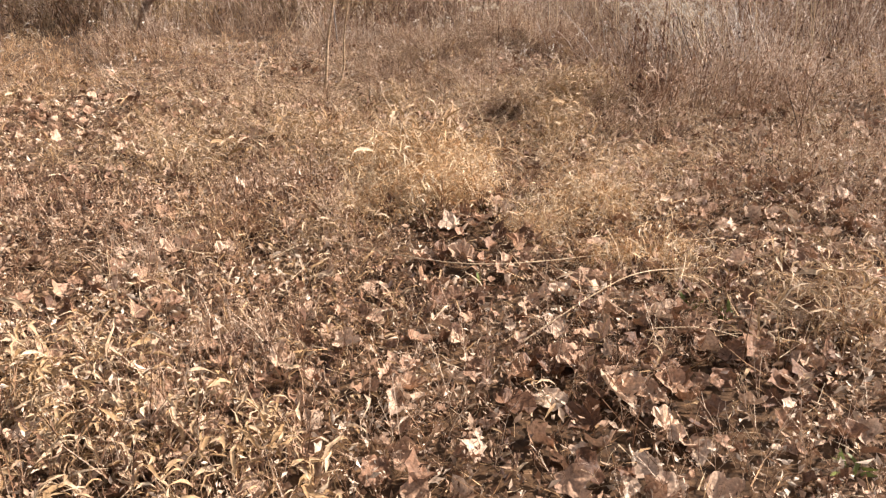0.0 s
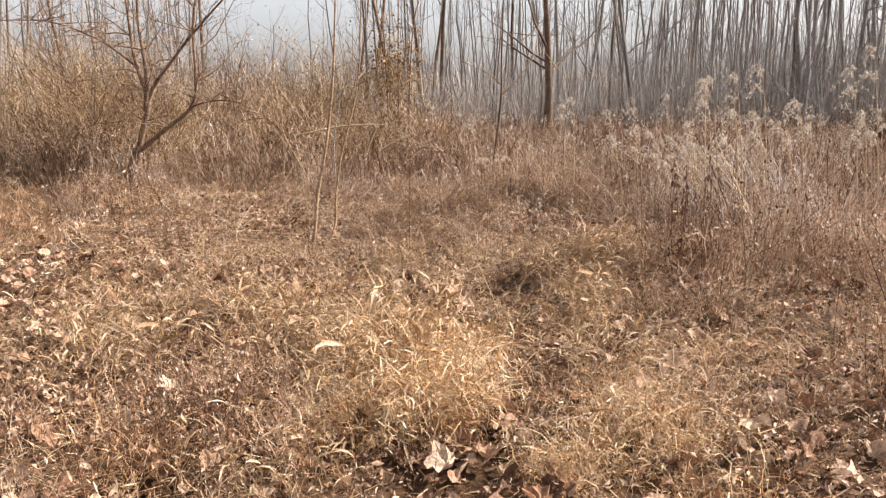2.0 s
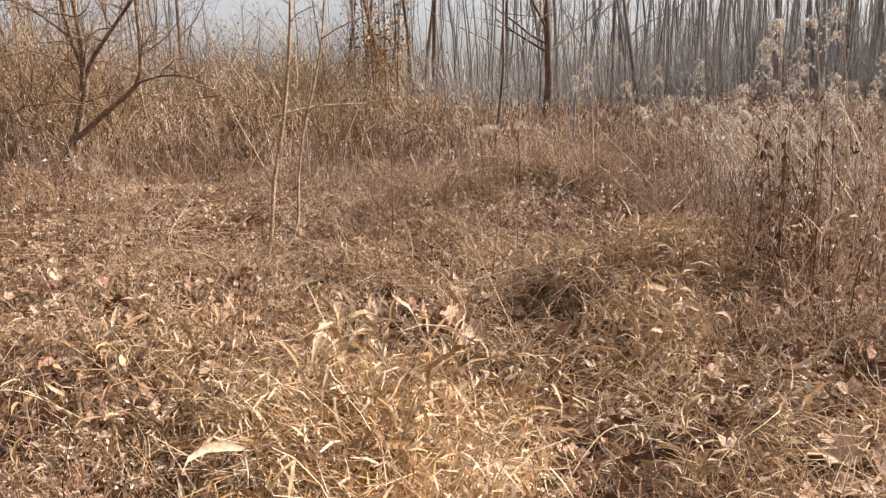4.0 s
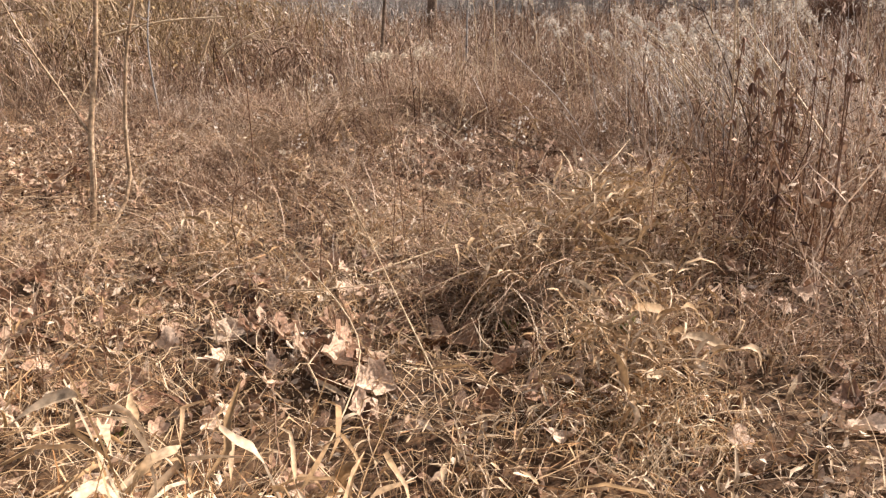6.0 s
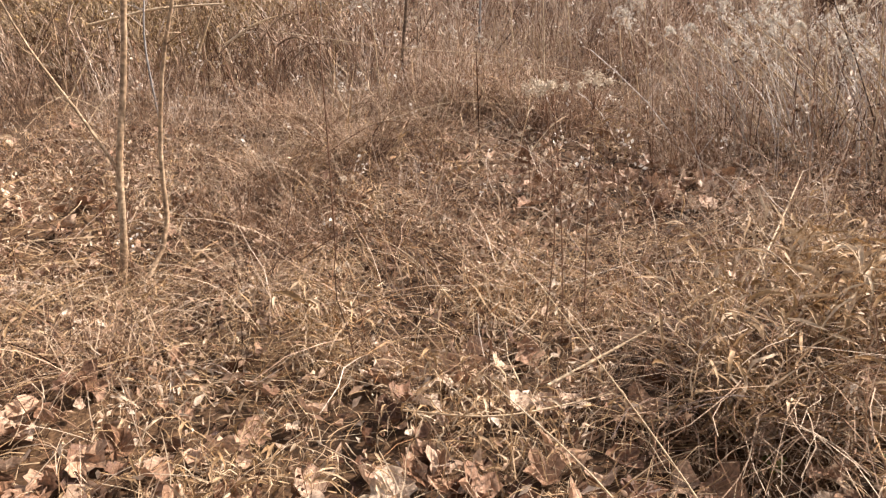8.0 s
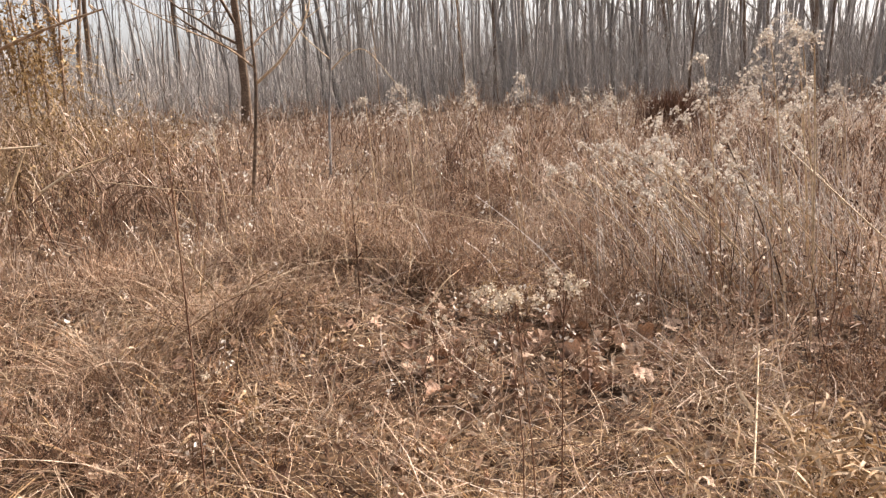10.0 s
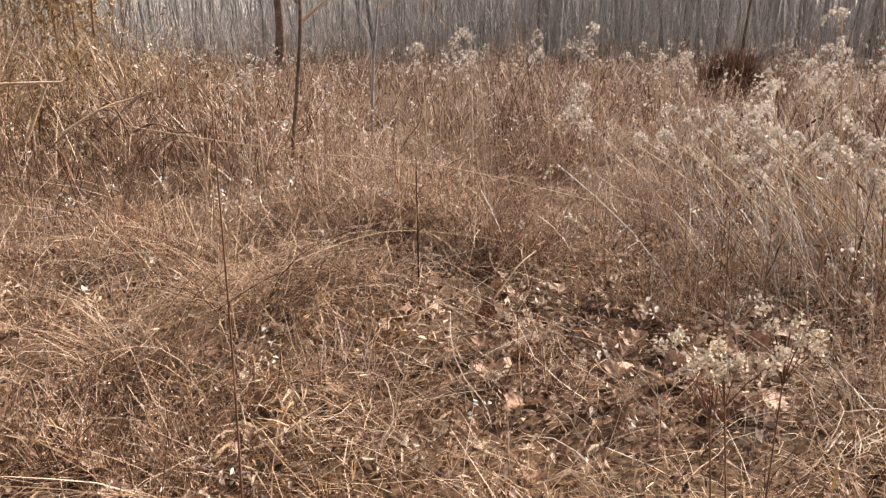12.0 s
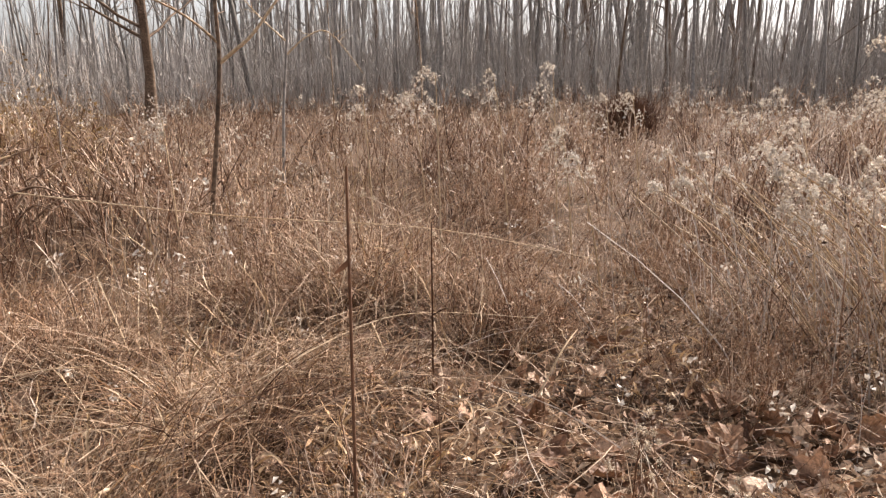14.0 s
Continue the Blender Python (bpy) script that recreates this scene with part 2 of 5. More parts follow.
def way_distance(x, y):
    best = np.full(np.shape(x), 1e9)
    for (ax, ay), (bx, by) in zip(WAY[:-1], WAY[1:]):
        dx, dy = bx - ax, by - ay
        f = np.clip(((x - ax) * dx + (y - ay) * dy) / (dx * dx + dy * dy), 0, 1)
        best = np.minimum(best, np.hypot(x - ax - f * dx, y - ay - f * dy))
    return best


def blob(x, y, cx, cy, rx, ry=None):
    return np.exp(-((x - cx) ** 2 / rx ** 2 + (y - cy) ** 2 / (ry or rx) ** 2))


def patchy(x, y, scale, seed):
    """Smooth random field between about 0 and 1."""
    r = np.random.default_rng(seed)
    v = np.zeros(np.shape(x))
    for k in range(7):
        a, f, p = r.uniform(0, 2 * np.pi), scale * r.uniform(0.6, 1.9), r.uniform(0, 6.3)
        v = v + np.sin(f * (x * np.cos(a) + y * np.sin(a)) + p)
    return np.clip(0.5 + v / 7, 0, 1)


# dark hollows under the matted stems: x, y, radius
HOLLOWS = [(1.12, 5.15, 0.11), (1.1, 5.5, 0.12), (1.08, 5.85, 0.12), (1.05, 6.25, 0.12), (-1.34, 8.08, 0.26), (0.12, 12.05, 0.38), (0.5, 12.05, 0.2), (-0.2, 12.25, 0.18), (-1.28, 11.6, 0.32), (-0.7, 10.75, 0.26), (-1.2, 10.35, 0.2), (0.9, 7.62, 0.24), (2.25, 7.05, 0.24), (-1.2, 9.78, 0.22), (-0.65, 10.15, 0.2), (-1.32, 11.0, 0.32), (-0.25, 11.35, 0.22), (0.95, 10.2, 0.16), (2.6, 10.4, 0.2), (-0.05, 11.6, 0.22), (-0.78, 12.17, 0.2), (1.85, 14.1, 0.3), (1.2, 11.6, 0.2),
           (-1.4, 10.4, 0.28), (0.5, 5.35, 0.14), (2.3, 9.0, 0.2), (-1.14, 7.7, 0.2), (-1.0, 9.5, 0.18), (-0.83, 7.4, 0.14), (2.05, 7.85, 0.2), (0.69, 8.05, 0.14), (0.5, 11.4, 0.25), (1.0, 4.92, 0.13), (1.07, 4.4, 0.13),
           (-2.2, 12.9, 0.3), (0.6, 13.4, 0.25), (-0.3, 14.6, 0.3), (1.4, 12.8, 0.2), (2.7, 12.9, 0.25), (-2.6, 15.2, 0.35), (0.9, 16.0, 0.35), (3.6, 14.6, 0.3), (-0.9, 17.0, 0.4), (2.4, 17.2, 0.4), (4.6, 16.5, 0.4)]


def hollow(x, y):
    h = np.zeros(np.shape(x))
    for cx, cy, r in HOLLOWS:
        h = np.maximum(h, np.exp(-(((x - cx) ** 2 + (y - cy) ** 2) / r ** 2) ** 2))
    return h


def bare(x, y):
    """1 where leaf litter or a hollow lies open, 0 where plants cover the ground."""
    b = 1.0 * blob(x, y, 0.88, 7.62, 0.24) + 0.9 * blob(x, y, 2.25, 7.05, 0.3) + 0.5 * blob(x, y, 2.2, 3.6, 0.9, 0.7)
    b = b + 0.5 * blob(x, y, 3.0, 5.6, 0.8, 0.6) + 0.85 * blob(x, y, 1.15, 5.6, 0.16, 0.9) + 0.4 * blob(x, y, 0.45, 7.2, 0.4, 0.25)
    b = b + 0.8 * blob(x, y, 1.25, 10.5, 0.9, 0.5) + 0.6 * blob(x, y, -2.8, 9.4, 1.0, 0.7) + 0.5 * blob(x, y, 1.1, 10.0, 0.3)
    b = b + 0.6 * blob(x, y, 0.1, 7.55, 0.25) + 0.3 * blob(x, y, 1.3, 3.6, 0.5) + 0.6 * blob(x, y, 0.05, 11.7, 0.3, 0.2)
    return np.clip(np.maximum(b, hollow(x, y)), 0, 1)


def tall(x, y):
    """How high the weeds stand, in metres."""
    h = 0.21 + 0.42 / (1 + np.exp(-(y - 13.2 - 0.05 * np.abs(x)) / 0.7))
    h = h + 0.35 * blob(x, y, 2.6, 9.0, 1.0, 1.6) + 0.25 * blob(x, y, 3.6, 11.5, 2.0, 2.0)
    h = h + 1.2 * blob(x, y, -9.0, 15.5, 2.6, 4.0) + 1.3 * blob(x, y, -6.2, 19.5, 1.8, 2.5) + 0.6 * blob(x, y, -4.5, 15.5, 1.6, 2.5)
    return h * (0.3 + 1.3 * patchy(x, y, 1.9, 11))


def clumps(x, y):
    """Dense in clumps, thin in the gaps between them."""
    return np.clip((patchy(x, y, 3.4, 41) - 0.38) * 4.0, 0.05, 1)


def scatter(n, x0, x1, y0, y1, keep):
    """Random places in a box, kept by a chance from keep(x, y), and only inside the wedge that the way looks into."""
    x, y = rng.uniform(x0, x1, n), rng.uniform(y0, y1, n)
    k = rng.uniform(0, 1, n) < keep(x, y)
    return x[k], y[k]


def on_ground(x, y, dz=0.0):
    return np.stack([x, y, ground_z(x, y) + dz], 1)


def in_view(x, y):
    """The ground that can be seen from the way."""
    out = np.maximum(np.maximum(-1.4 - 1.1 * (y - 0.6) - x, x - 2.6 - 1.15 * np.maximum(y - 1.2, 0.0)), 2 * (1.6 - y))
    return np.where(out < 0, 1.0, 0.6 * np.exp(-np.maximum(out, 0) / 0.8))


# ---- ground ----
def axis(fine0, fine1, step, far):
    out = list(np.arange(fine0, fine1, step))
    d = step
    lo, hi = [], []
    v = fine0
    while v > -far:
        d *= 1.22
        v -= d
        lo.append(v)
    d, v = step, out[-1]
    while v < far:
        d *= 1.22
        v += d
        hi.append(v)
    return np.array(lo[::-1] + out + hi)


gx, gy = axis(-6, 7, 0.13, 900), axis(1, 14, 0.13, 900)
X, Y = np.meshgrid(gx, gy)
near = np.exp(-np.maximum(0, np.hypot(X, Y - 9) - 45) / 20)
Z = ground_z(X, Y) * near + 0.012 * np.sin(23 * X + 17 * Y) * np.sin(19 * Y - 11 * X) * near
nx, ny = len(gx), len(gy)
i, j = np.meshgrid(np.arange(nx - 1), np.arange(ny - 1))
quads = np.stack([j * nx + i, j * nx + i + 1, (j + 1) * nx + i + 1, (j + 1) * nx + i], -1).reshape(-1, 4)
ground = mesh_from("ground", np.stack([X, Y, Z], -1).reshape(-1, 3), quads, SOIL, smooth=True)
tagged(ground, "dark brown soil under dry grass and fallen leaves", "ground", kind="structure")


# ---- leaf litter ----
def leaf_shape(seed):
    """A broad leaf with five pointed lobes, about one unit across, crumpled as it dried: vertices and triangles."""
    r = np.random.default_rng(seed)
    lobes = [(-2.15, 0.30), (-1.05, 0.47), (0.0, 0.56), (1.05, 0.47), (2.15, 0.30)]
    th, rad = [], []
    for k, (a, q) in enumerate(lobes):
        a, q = a + r.normal(0, 0.07), q * r.uniform(0.85, 1.12)
        th += [a - 0.26, a, a + 0.26]
        rad += [q * 0.84, q * 0.97, q * 0.84]
        if k < 4:
            th.append((a + lobes[k + 1][0]) / 2)
            rad.append(r.uniform(0.33, 0.42))
    th.append(math.pi)
    rad.append(0.16)
    th, rad = np.array(th), np.array(rad)
    n = len(th)
    x, y = rad * np.cos(th), rad * np.sin(th)
    c1, c2, tw, fold = r.uniform(-0.4, 1.5), r.uniform(-0.5, 1.1), r.uniform(-1.2, 1.2), r.uniform(0.04, 0.13)

    def lift(x, y, s):
        return c1 * y * y * 1.4 + c2 * x * x + tw * x * y + fold * s * np.abs(np.sin(2.9 * th)) + 0.03 * np.sin(11 * x + seed) * np.cos(9 * y)
    outer = np.stack([x, y, lift(x, y, 1.0) + r.normal(0, 0.035, n)], 1)
    inner = np.stack([x * 0.55, y * 0.55, lift(x * 0.55, y * 0.55, 0.5) + r.normal(0, 0.03, n)], 1)
    v = np.concatenate([[[0, 0, -0.01]], inner, outer])
    k = np.arange(n)
    k2 = (k + 1) % n
    t = np.concatenate([np.stack([0 * k, 1 + k, 1 + k2], 1), np.stack([1 + k, 1 + n + k, 1 + n + k2], 1), np.stack([1 + k, 1 + n + k2, 1 + k2], 1)])
    return v, t


LEAVES = [leaf_shape(s) for s in range(12)]


def turns(n, tip=0.6):
    """Random turns about the upright with a random tilt."""
    a, b, c = rng.uniform(0, 2 * np.pi, n), rng.normal(0, tip, n), rng.normal(0, tip, n)
    ca, sa, cb, sb, cc, sc = np.cos(a), np.sin(a), np.cos(b), np.sin(b), np.cos(c), np.sin(c)
    o, i = np.zeros(n), np.ones(n)
    rz = np.stack([ca, -sa, o, sa, ca, o, o, o, i], 1).reshape(n, 3, 3)
    rx = np.stack([i, o, o, o, cb, -sb, o, sb, cb], 1).reshape(n, 3, 3)
    ry = np.stack([cc, o, sc, o, i, o, -sc, o, cc], 1).reshape(n, 3, 3)
    return rz @ rx @ ry


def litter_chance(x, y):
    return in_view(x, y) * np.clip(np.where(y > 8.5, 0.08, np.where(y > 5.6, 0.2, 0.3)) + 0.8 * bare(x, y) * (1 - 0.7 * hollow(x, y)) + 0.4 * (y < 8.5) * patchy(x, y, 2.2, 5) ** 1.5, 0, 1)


litter = Pile()
x, y = scatter(16500, -6, 8, 1.8, 12.5, litter_chance)
size = rng.uniform(0.05, 0.165, len(x))
place = on_ground(x, y, 0.01) + np.stack([0 * x, 0 * x, rng.uniform(0, 0.05, len(x)) + 0.1 * size], 1)
rot = turns(len(x), 0.45)
which = rng.integers(0, len(LEAVES), len(x))
for w, (lv, lt) in enumerate(LEAVES):
    sel = which == w
    v = np.einsum("nij,kj->nki", rot[sel], lv) * size[sel][:, None, None] + place[sel][:, None]
    t = (np.arange(sel.sum())[:, None, None] * len(lv) + lt[None]).reshape(-1, 3)
    litter.add(v.reshape(-1, 3), None, t)
leaf_litter = litter.make("leaf_litter", LITTER)
tagged(leaf_litter, "curled dry brown leaves lying on the ground", "leaf litter", kind="stuff")

leaf_meshes = []
for w, (lv, lt) in enumerate(LEAVES):
    me = bpy.data.meshes.new("leaf")
    me.from_pydata([tuple(p) for p in lv], [], [tuple(int(q) for q in p) for p in lt])
    me.materials.append(LITTER_ONE)
    leaf_meshes.append(me)
BIG = [(-0.1, 7.6, 0.15), (0.05, 7.58, 0.14), (0.36, 7.7, 0.16), (2.15, 6.95, 0.2), (2.3, 7.1, 0.17), (1.05, 10.5, 0.17), (0.9, 10.55, 0.16),
       (0.45, 10.84, 0.16), (-0.38, 10.83, 0.13), (-0.57, 10.88, 0.14), (1.1, 10.1, 0.13), (2.0, 3.3, 0.19), (1.6, 3.1, 0.17), (2.8, 5.45, 0.17),
       (1.0, 4.55, 0.16), (1.8, 4.2, 0.17), (2.14, 3.85, 0.18), (2.3, 4.15, 0.16), (0.55, 5.07, 0.15), (2.4, 7.0, 0.2), (0.27, 7.4, 0.17), (0.45, 7.35, 0.15), (2.25, 5.5, 0.16)]
bx, by = scatter(60000, -1.5, 4.0, 2.0, 11.5, lambda x, y: litter_chance(x, y) ** 2 * np.clip(bare(x, y) + 0.15, 0, 1))
for k in range(290):
    if k < len(BIG):
        px, py, s = BIG[k]
    else:
        px, py, s = bx[k], by[k], rng.uniform(0.08, 0.15)
    ob = new("leaf", leaf_meshes[int(rng.integers(0, 12))])
    m = Matrix(turns(1, 0.3)[0].tolist()).to_4x4()
    ob.matrix_world = Matrix.Translation((px, py, float(ground_z(px, py)) + 0.045 + 0.12 * s)) @ m @ Matrix.Diagonal((s * 1.2, s * 1.2, s * 1.2, 1))
    ob.parent = leaf_litter


# ---- plants in many copies ----
def folded(pile, base, az, length, width, lean, bend, segs=4, wave=0.2, fold=0.35):
    """Broad leaves folded along the midrib, pointed at both ends, drooping by bend."""
    n = len(base)
    az, length, width, lean, bend = (np.broadcast_to(np.asarray(a, float), (n,)) for a in (az, length, width, lean, bend))
    pts = np.zeros((n, segs + 1, 3))
    pts[:, 0] = base
    turn = az.copy()
    for k in range(segs):
        ang = lean + bend * (k + 0.5) / segs
        turn = turn + wave * rng.normal(0, 1, n)
        pts[:, k + 1] = pts[:, k] + (length / segs)[:, None] * np.stack([np.sin(ang) * np.sin(turn), np.sin(ang) * np.cos(turn), np.cos(ang)], 1)
    roll = az + np.pi / 2 + rng.normal(0, 0.5, n)
    side = np.stack([np.sin(roll), np.cos(roll), rng.normal(0, 0.45, n)], 1)
    up = np.cross(side, pts[:, -1] - pts[:, 0])
    up /= np.linalg.norm(up, axis=1)[:, None] + 1e-9
    f = np.linspace(0, 1, segs + 1)
    prof = 0.06 + np.sin(np.pi * np.clip(f ** 0.8, 0, 1)) * (1 - 0.35 * f)
    half = 0.5 * width[:, None, None] * prof[None, :, None] * side[:, None, :]
    rise = fold * width[:, None, None] * prof[None, :, None] * up[:, None, :]
    verts = np.stack([pts - half + rise, pts, pts + half + rise], 2).reshape(n, -1, 3)
    k = np.arange(segs)
    one = np.concatenate([np.stack([3 * k, 3 * k + 1, 3 * k + 4, 3 * k + 3], 1), np.stack([3 * k + 1, 3 * k + 2, 3 * k + 5, 3 * k + 4], 1)])
    quads = (np.arange(n)[:, None, None] * (3 * segs + 3) + one[None]).reshape(-1, 4)
    pile.add(verts.reshape(-1, 3), quads)


def along(p, count, lo, hi):
    """Places along one polyline."""
    f = rng.uniform(lo, hi, count) * (len(p) - 1)
    i = np.minimum(f.astype(int), len(p) - 2)
    return p[i] + (p[i + 1] - p[i]) * (f - i)[:, None]


def weed_form(branches, scraps, thick, leaf, spread=0.8, stems=2, segs=2):
    """One dead weed, a unit high: wiry stems, side branches, small shrivelled leaves clinging to them."""
    st, lf = Pile(), Pile()
    o = np.zeros((1, 3))
    for _ in range(stems):
        p = ribbons(st, o, rng.uniform(0, 6.3), rng.uniform(0.6, 1.2), thick, abs(rng.normal(0, 0.3)), rng.uniform(-0.2, 0.6), 3, 0.25, 0.5)[0]
        b = along(p, branches, 0.2, 0.98)
        q = ribbons(st, b, rng.uniform(0, 6.3, branches), spread * rng.uniform(0.15, 0.45, branches), thick * 0.65, rng.uniform(0.2, 1.0, branches), rng.uniform(-0.5, 0.6, branches), segs, 0.3, 0.5)
        c = q[rng.integers(0, branches, scraps), rng.integers(1, segs + 1, scraps)] + rng.normal(0, 0.03, (scraps, 3))
        flakes(lf, c, leaf * rng.uniform(0.4, 1.6, scraps), 1.9)
    return st, lf


def straw_form(leaves, wide):
    """One tall grass with broad drooping leaves, a unit high."""
    st = Pile()
    p = ribbons(st, np.zeros((1, 3)), rng.uniform(0, 6.3), 1.05, 0.011, abs(rng.normal(0, 0.25)), rng.uniform(0.1, 1.1), 5, 0.15, 0.5)[0]
    b = along(p, leaves, 0.25, 1.0)
    folded(st, b, rng.uniform(0, 6.3, leaves), rng.uniform(0.2, 0.46, leaves), wide * rng.uniform(0.5, 1.4, leaves), rng.uniform(0.3, 1.9, leaves), rng.uniform(0.5, 2.2, leaves), 4, 0.55)
    return st, None


def grass_form(blades, width, bend=1.6):
    """A tuft of fine arching grass, a unit high, some blades ending in a drooping seed head."""
    st = Pile()
    base = rng.normal(0, 0.13, (blades, 3)) * [1, 1, 0]
    p = ribbons(st, base, rng.uniform(0, 6.3, blades), rng.uniform(0.55, 1.3, blades), width * rng.uniform(0.6, 1.4, blades), np.abs(rng.normal(0.05, 0.35, blades)), rng.uniform(0.4, bend + 0.6, blades), 4, 0.3, 0.3)
    m = blades // 3
    ribbons(st, p[:m, 3], rng.uniform(0, 6.3, m), rng.uniform(0.1, 0.24, m), width * 2.6, rng.uniform(1.2, 2.6, m), rng.uniform(0, 0.7, m), 3, 0.3, 0.1, 0.75)
    return st, None


def grow(forms, x, y, h, stems, leaves=None, tip=0.2, dz=-0.01):
    """Sets copies of the forms at x, y, of height h, into the piles for stems and for leaves."""
    n = len(x)
    which, rot = rng.integers(0, len(forms), n), turns(n, tip)
    h = np.broadcast_to(np.asarray(h, float), (n,))
    at = on_ground(x, y, dz)
    for w, form in enumerate(forms):
        sel = which == w
        if not sel.any():
            continue
        for src, dst in zip(form, (stems, leaves)):
            if src is None or dst is None or not src.v:
                continue
            v0 = np.concatenate(src.v)
            v = np.einsum("nij,kj->nki", rot[sel], v0) * h[sel][:, None, None] + at[sel][:, None]
            off = np.arange(sel.sum())[:, None, None] * len(v0)
            q = (off + np.concatenate(src.q)[None]).reshape(-1, 4) if src.q else None
            t = (off + np.concatenate(src.t)[None]).reshape(-1, 3) if src.t else None
            dst.add(v.reshape(-1, 3), q, t)


def in_clumps(count, x0, x1, y0, y1, spacing, radius, keep, seed):
    """Places gathered round clump middles: x, y and how far out each stands, 0 to about 2."""
    r = np.random.default_rng(seed)
    m = max(1, int((x1 - x0) * (y1 - y0) / spacing ** 2))
    cx, cy, cr = r.uniform(x0, x1, m), r.uniform(y0, y1, m), radius * r.uniform(0.6, 1.4, m)
    i = r.integers(0, m, count)
    dx, dy = r.normal(0, 1, count), r.normal(0, 1, count)
    x, y = cx[i] + cr[i] * dx, cy[i] + cr[i] * dy
    k = r.uniform(0, 1, count) < keep(x, y)
    return x[k], y[k], np.hypot(dx, dy)[k]


# ---- grasses ----
clear = lambda x, y: np.clip((way_distance(x, y) - 0.12) / 0.3, 0.25, 1)

# middles of the tussocks: x, y, radius, height
TUSSOCKS = [(0.5, 5.75, 0.5, 0.46), (0.75, 5.35, 0.34, 0.42), (0.4, 5.15, 0.4, 0.3), (1.75, 5.35, 0.5, 0.28), (2.1, 4.6, 0.45, 0.26), (0.1, 6.3, 0.5, 0.3), (0.9, 6.6, 0.35, 0.20), (-0.6, 6.9, 0.6, 0.22),
            (1.6, 6.1, 0.55, 0.24), (-0.4, 4.6, 0.7, 0.2), (0.2, 3.9, 0.7, 0.18), (3.0, 4.0, 0.5, 0.26), (-0.1, 8.6, 0.5, 0.2), (0.25, 12.6, 0.5, 0.36), (-0.45, 11.3, 0.5, 0.24), (-0.75, 10.1, 0.5, 0.28),
            (-1.1, 11.2, 0.7, 0.25), (1.3, 7.4, 0.4, 0.18), (2.0, 6.2, 0.5, 0.2)]


def tussock_height(x, y):
    h = np.zeros(np.shape(x))
    for cx, cy, r, top in TUSSOCKS:
        h = np.maximum(h, top * blob(x, y, cx, cy, r))
    return h


open_ground = lambda x, y: in_view(x, y) * (1 - 0.93 * bare(x, y)) * clear(x, y)

grass = Pile()
TUFTS = [grass_form(9, 0.0115) for _ in range(10)]
x, y, out = in_clumps(5200, -5, 7, 1.7, 9.2, 0.42, 0.16, lambda x, y: open_ground(x, y) * np.clip(0.45 + 1.6 * tussock_height(x, y), 0, 1), 61)
grow(TUFTS, x, y, (0.13 + 0.7 * tussock_height(x, y)) * rng.uniform(0.7, 1.3, len(x)) * np.clip(1.25 - 0.25 * out, 0.6, 1.2), grass, tip=0.3)
x, y, out = in_clumps(3000, -6, 7, 8.8, 13.5, 0.6, 0.2, lambda x, y: open_ground(x, y) * np.clip(0.35 + 1.6 * tussock_height(x, y), 0, 1), 62)
grow([grass_form(8, 0.021) for _ in range(8)], x, y, (0.16 + 0.8 * tussock_height(x, y)) * rng.uniform(0.7, 1.3, len(x)), grass, tip=0.35)
# matted blades lying loosely on top
x, y = scatter(27000, -5, 7, 1.7, 12.5, lambda x, y: in_view(x, y) * (1 - 0.85 * bare(x, y)) * (0.25 + 0.75 * clumps(x, y)))
n = len(x)
top = (0.03 + 0.9 * tussock_height(x, y)) * rng.uniform(0.2, 1.05, n)
ribbons(grass, on_ground(x, y) + np.stack([0 * x, 0 * x, top], 1), rng.uniform(0, 6.3, n), rng.uniform(0.06, 0.3, n), rng.uniform(0.0025, 0.006, n),
        rng.uniform(1.1, 1.75, n), rng.uniform(-0.3, 0.7, n), 2, 0.35)


# the tussocks that stand out: tufts close together, arching outwards
def tussock(pile, seed_pile, forms, cx, cy, r, top, n):
    a = rng.uniform(0, 6.3, n)
    d = r * np.sqrt(rng.uniform(0, 1, n))
    x, y = cx + d * np.sin(a), cy + 0.8 * d * np.cos(a)
    grow(forms, x, y, top * (1.1 - 0.55 * (d / r) ** 2) * rng.uniform(0.7, 1.2, n), pile, seed_pile, tip=0.28)


def feather_form(blades):
    """A soft tuft of hair-thin curling grass with drooping feathery heads, a unit high."""
    st, seed = Pile(), Pile()
    base = rng.normal(0, 0.12, (blades, 3)) * [1, 1, 0]
    p = ribbons(st, base, rng.uniform(0, 6.3, blades), rng.uniform(0.5, 1.25, blades), rng.uniform(0.005, 0.011, blades), np.abs(rng.normal(0, 0.3, blades)), rng.uniform(0.6, 2.8, blades), 5, 0.4, 0.4)
    for q in (3, 4):
        ribbons(seed, p[:, q], rng.uniform(0, 6.3, blades), rng.uniform(0.07, 0.2, blades), rng.uniform(0.012, 0.026, blades), rng.uniform(0.9, 2.8, blades), rng.uniform(0, 1.0, blades), 2, 0.5, 0.2, 0.6)
    return st, seed


FINE = [feather_form(9) for _ in range(10)]
for spot in [(0.48, 5.88, 0.42, 0.56, 380), (0.76, 5.38, 0.28, 0.46, 220), (0.42, 5.2, 0.3, 0.34, 110), (0.22, 6.15, 0.36, 0.42, 130), (1.75, 5.35, 0.38, 0.36, 140), (2.1, 4.6, 0.34, 0.32, 100), (1.45, 5.0, 0.2, 0.3, 60), (1.4, 7.0, 0.24, 0.28, 60)]:
    blades, seed_heads = Pile(), Pile()
    tussock(blades, seed_heads, FINE, *spot)
    root = new("grass_tussock")
    blades.make("blades", TUSSOCK, root)
    seed_heads.make("seed_heads", TUSSOCK, root, "drooping feathery seed heads")
    tagged(root, "pale golden tussock of soft feathery dry grass", "grass tussock", "golden tussocks")
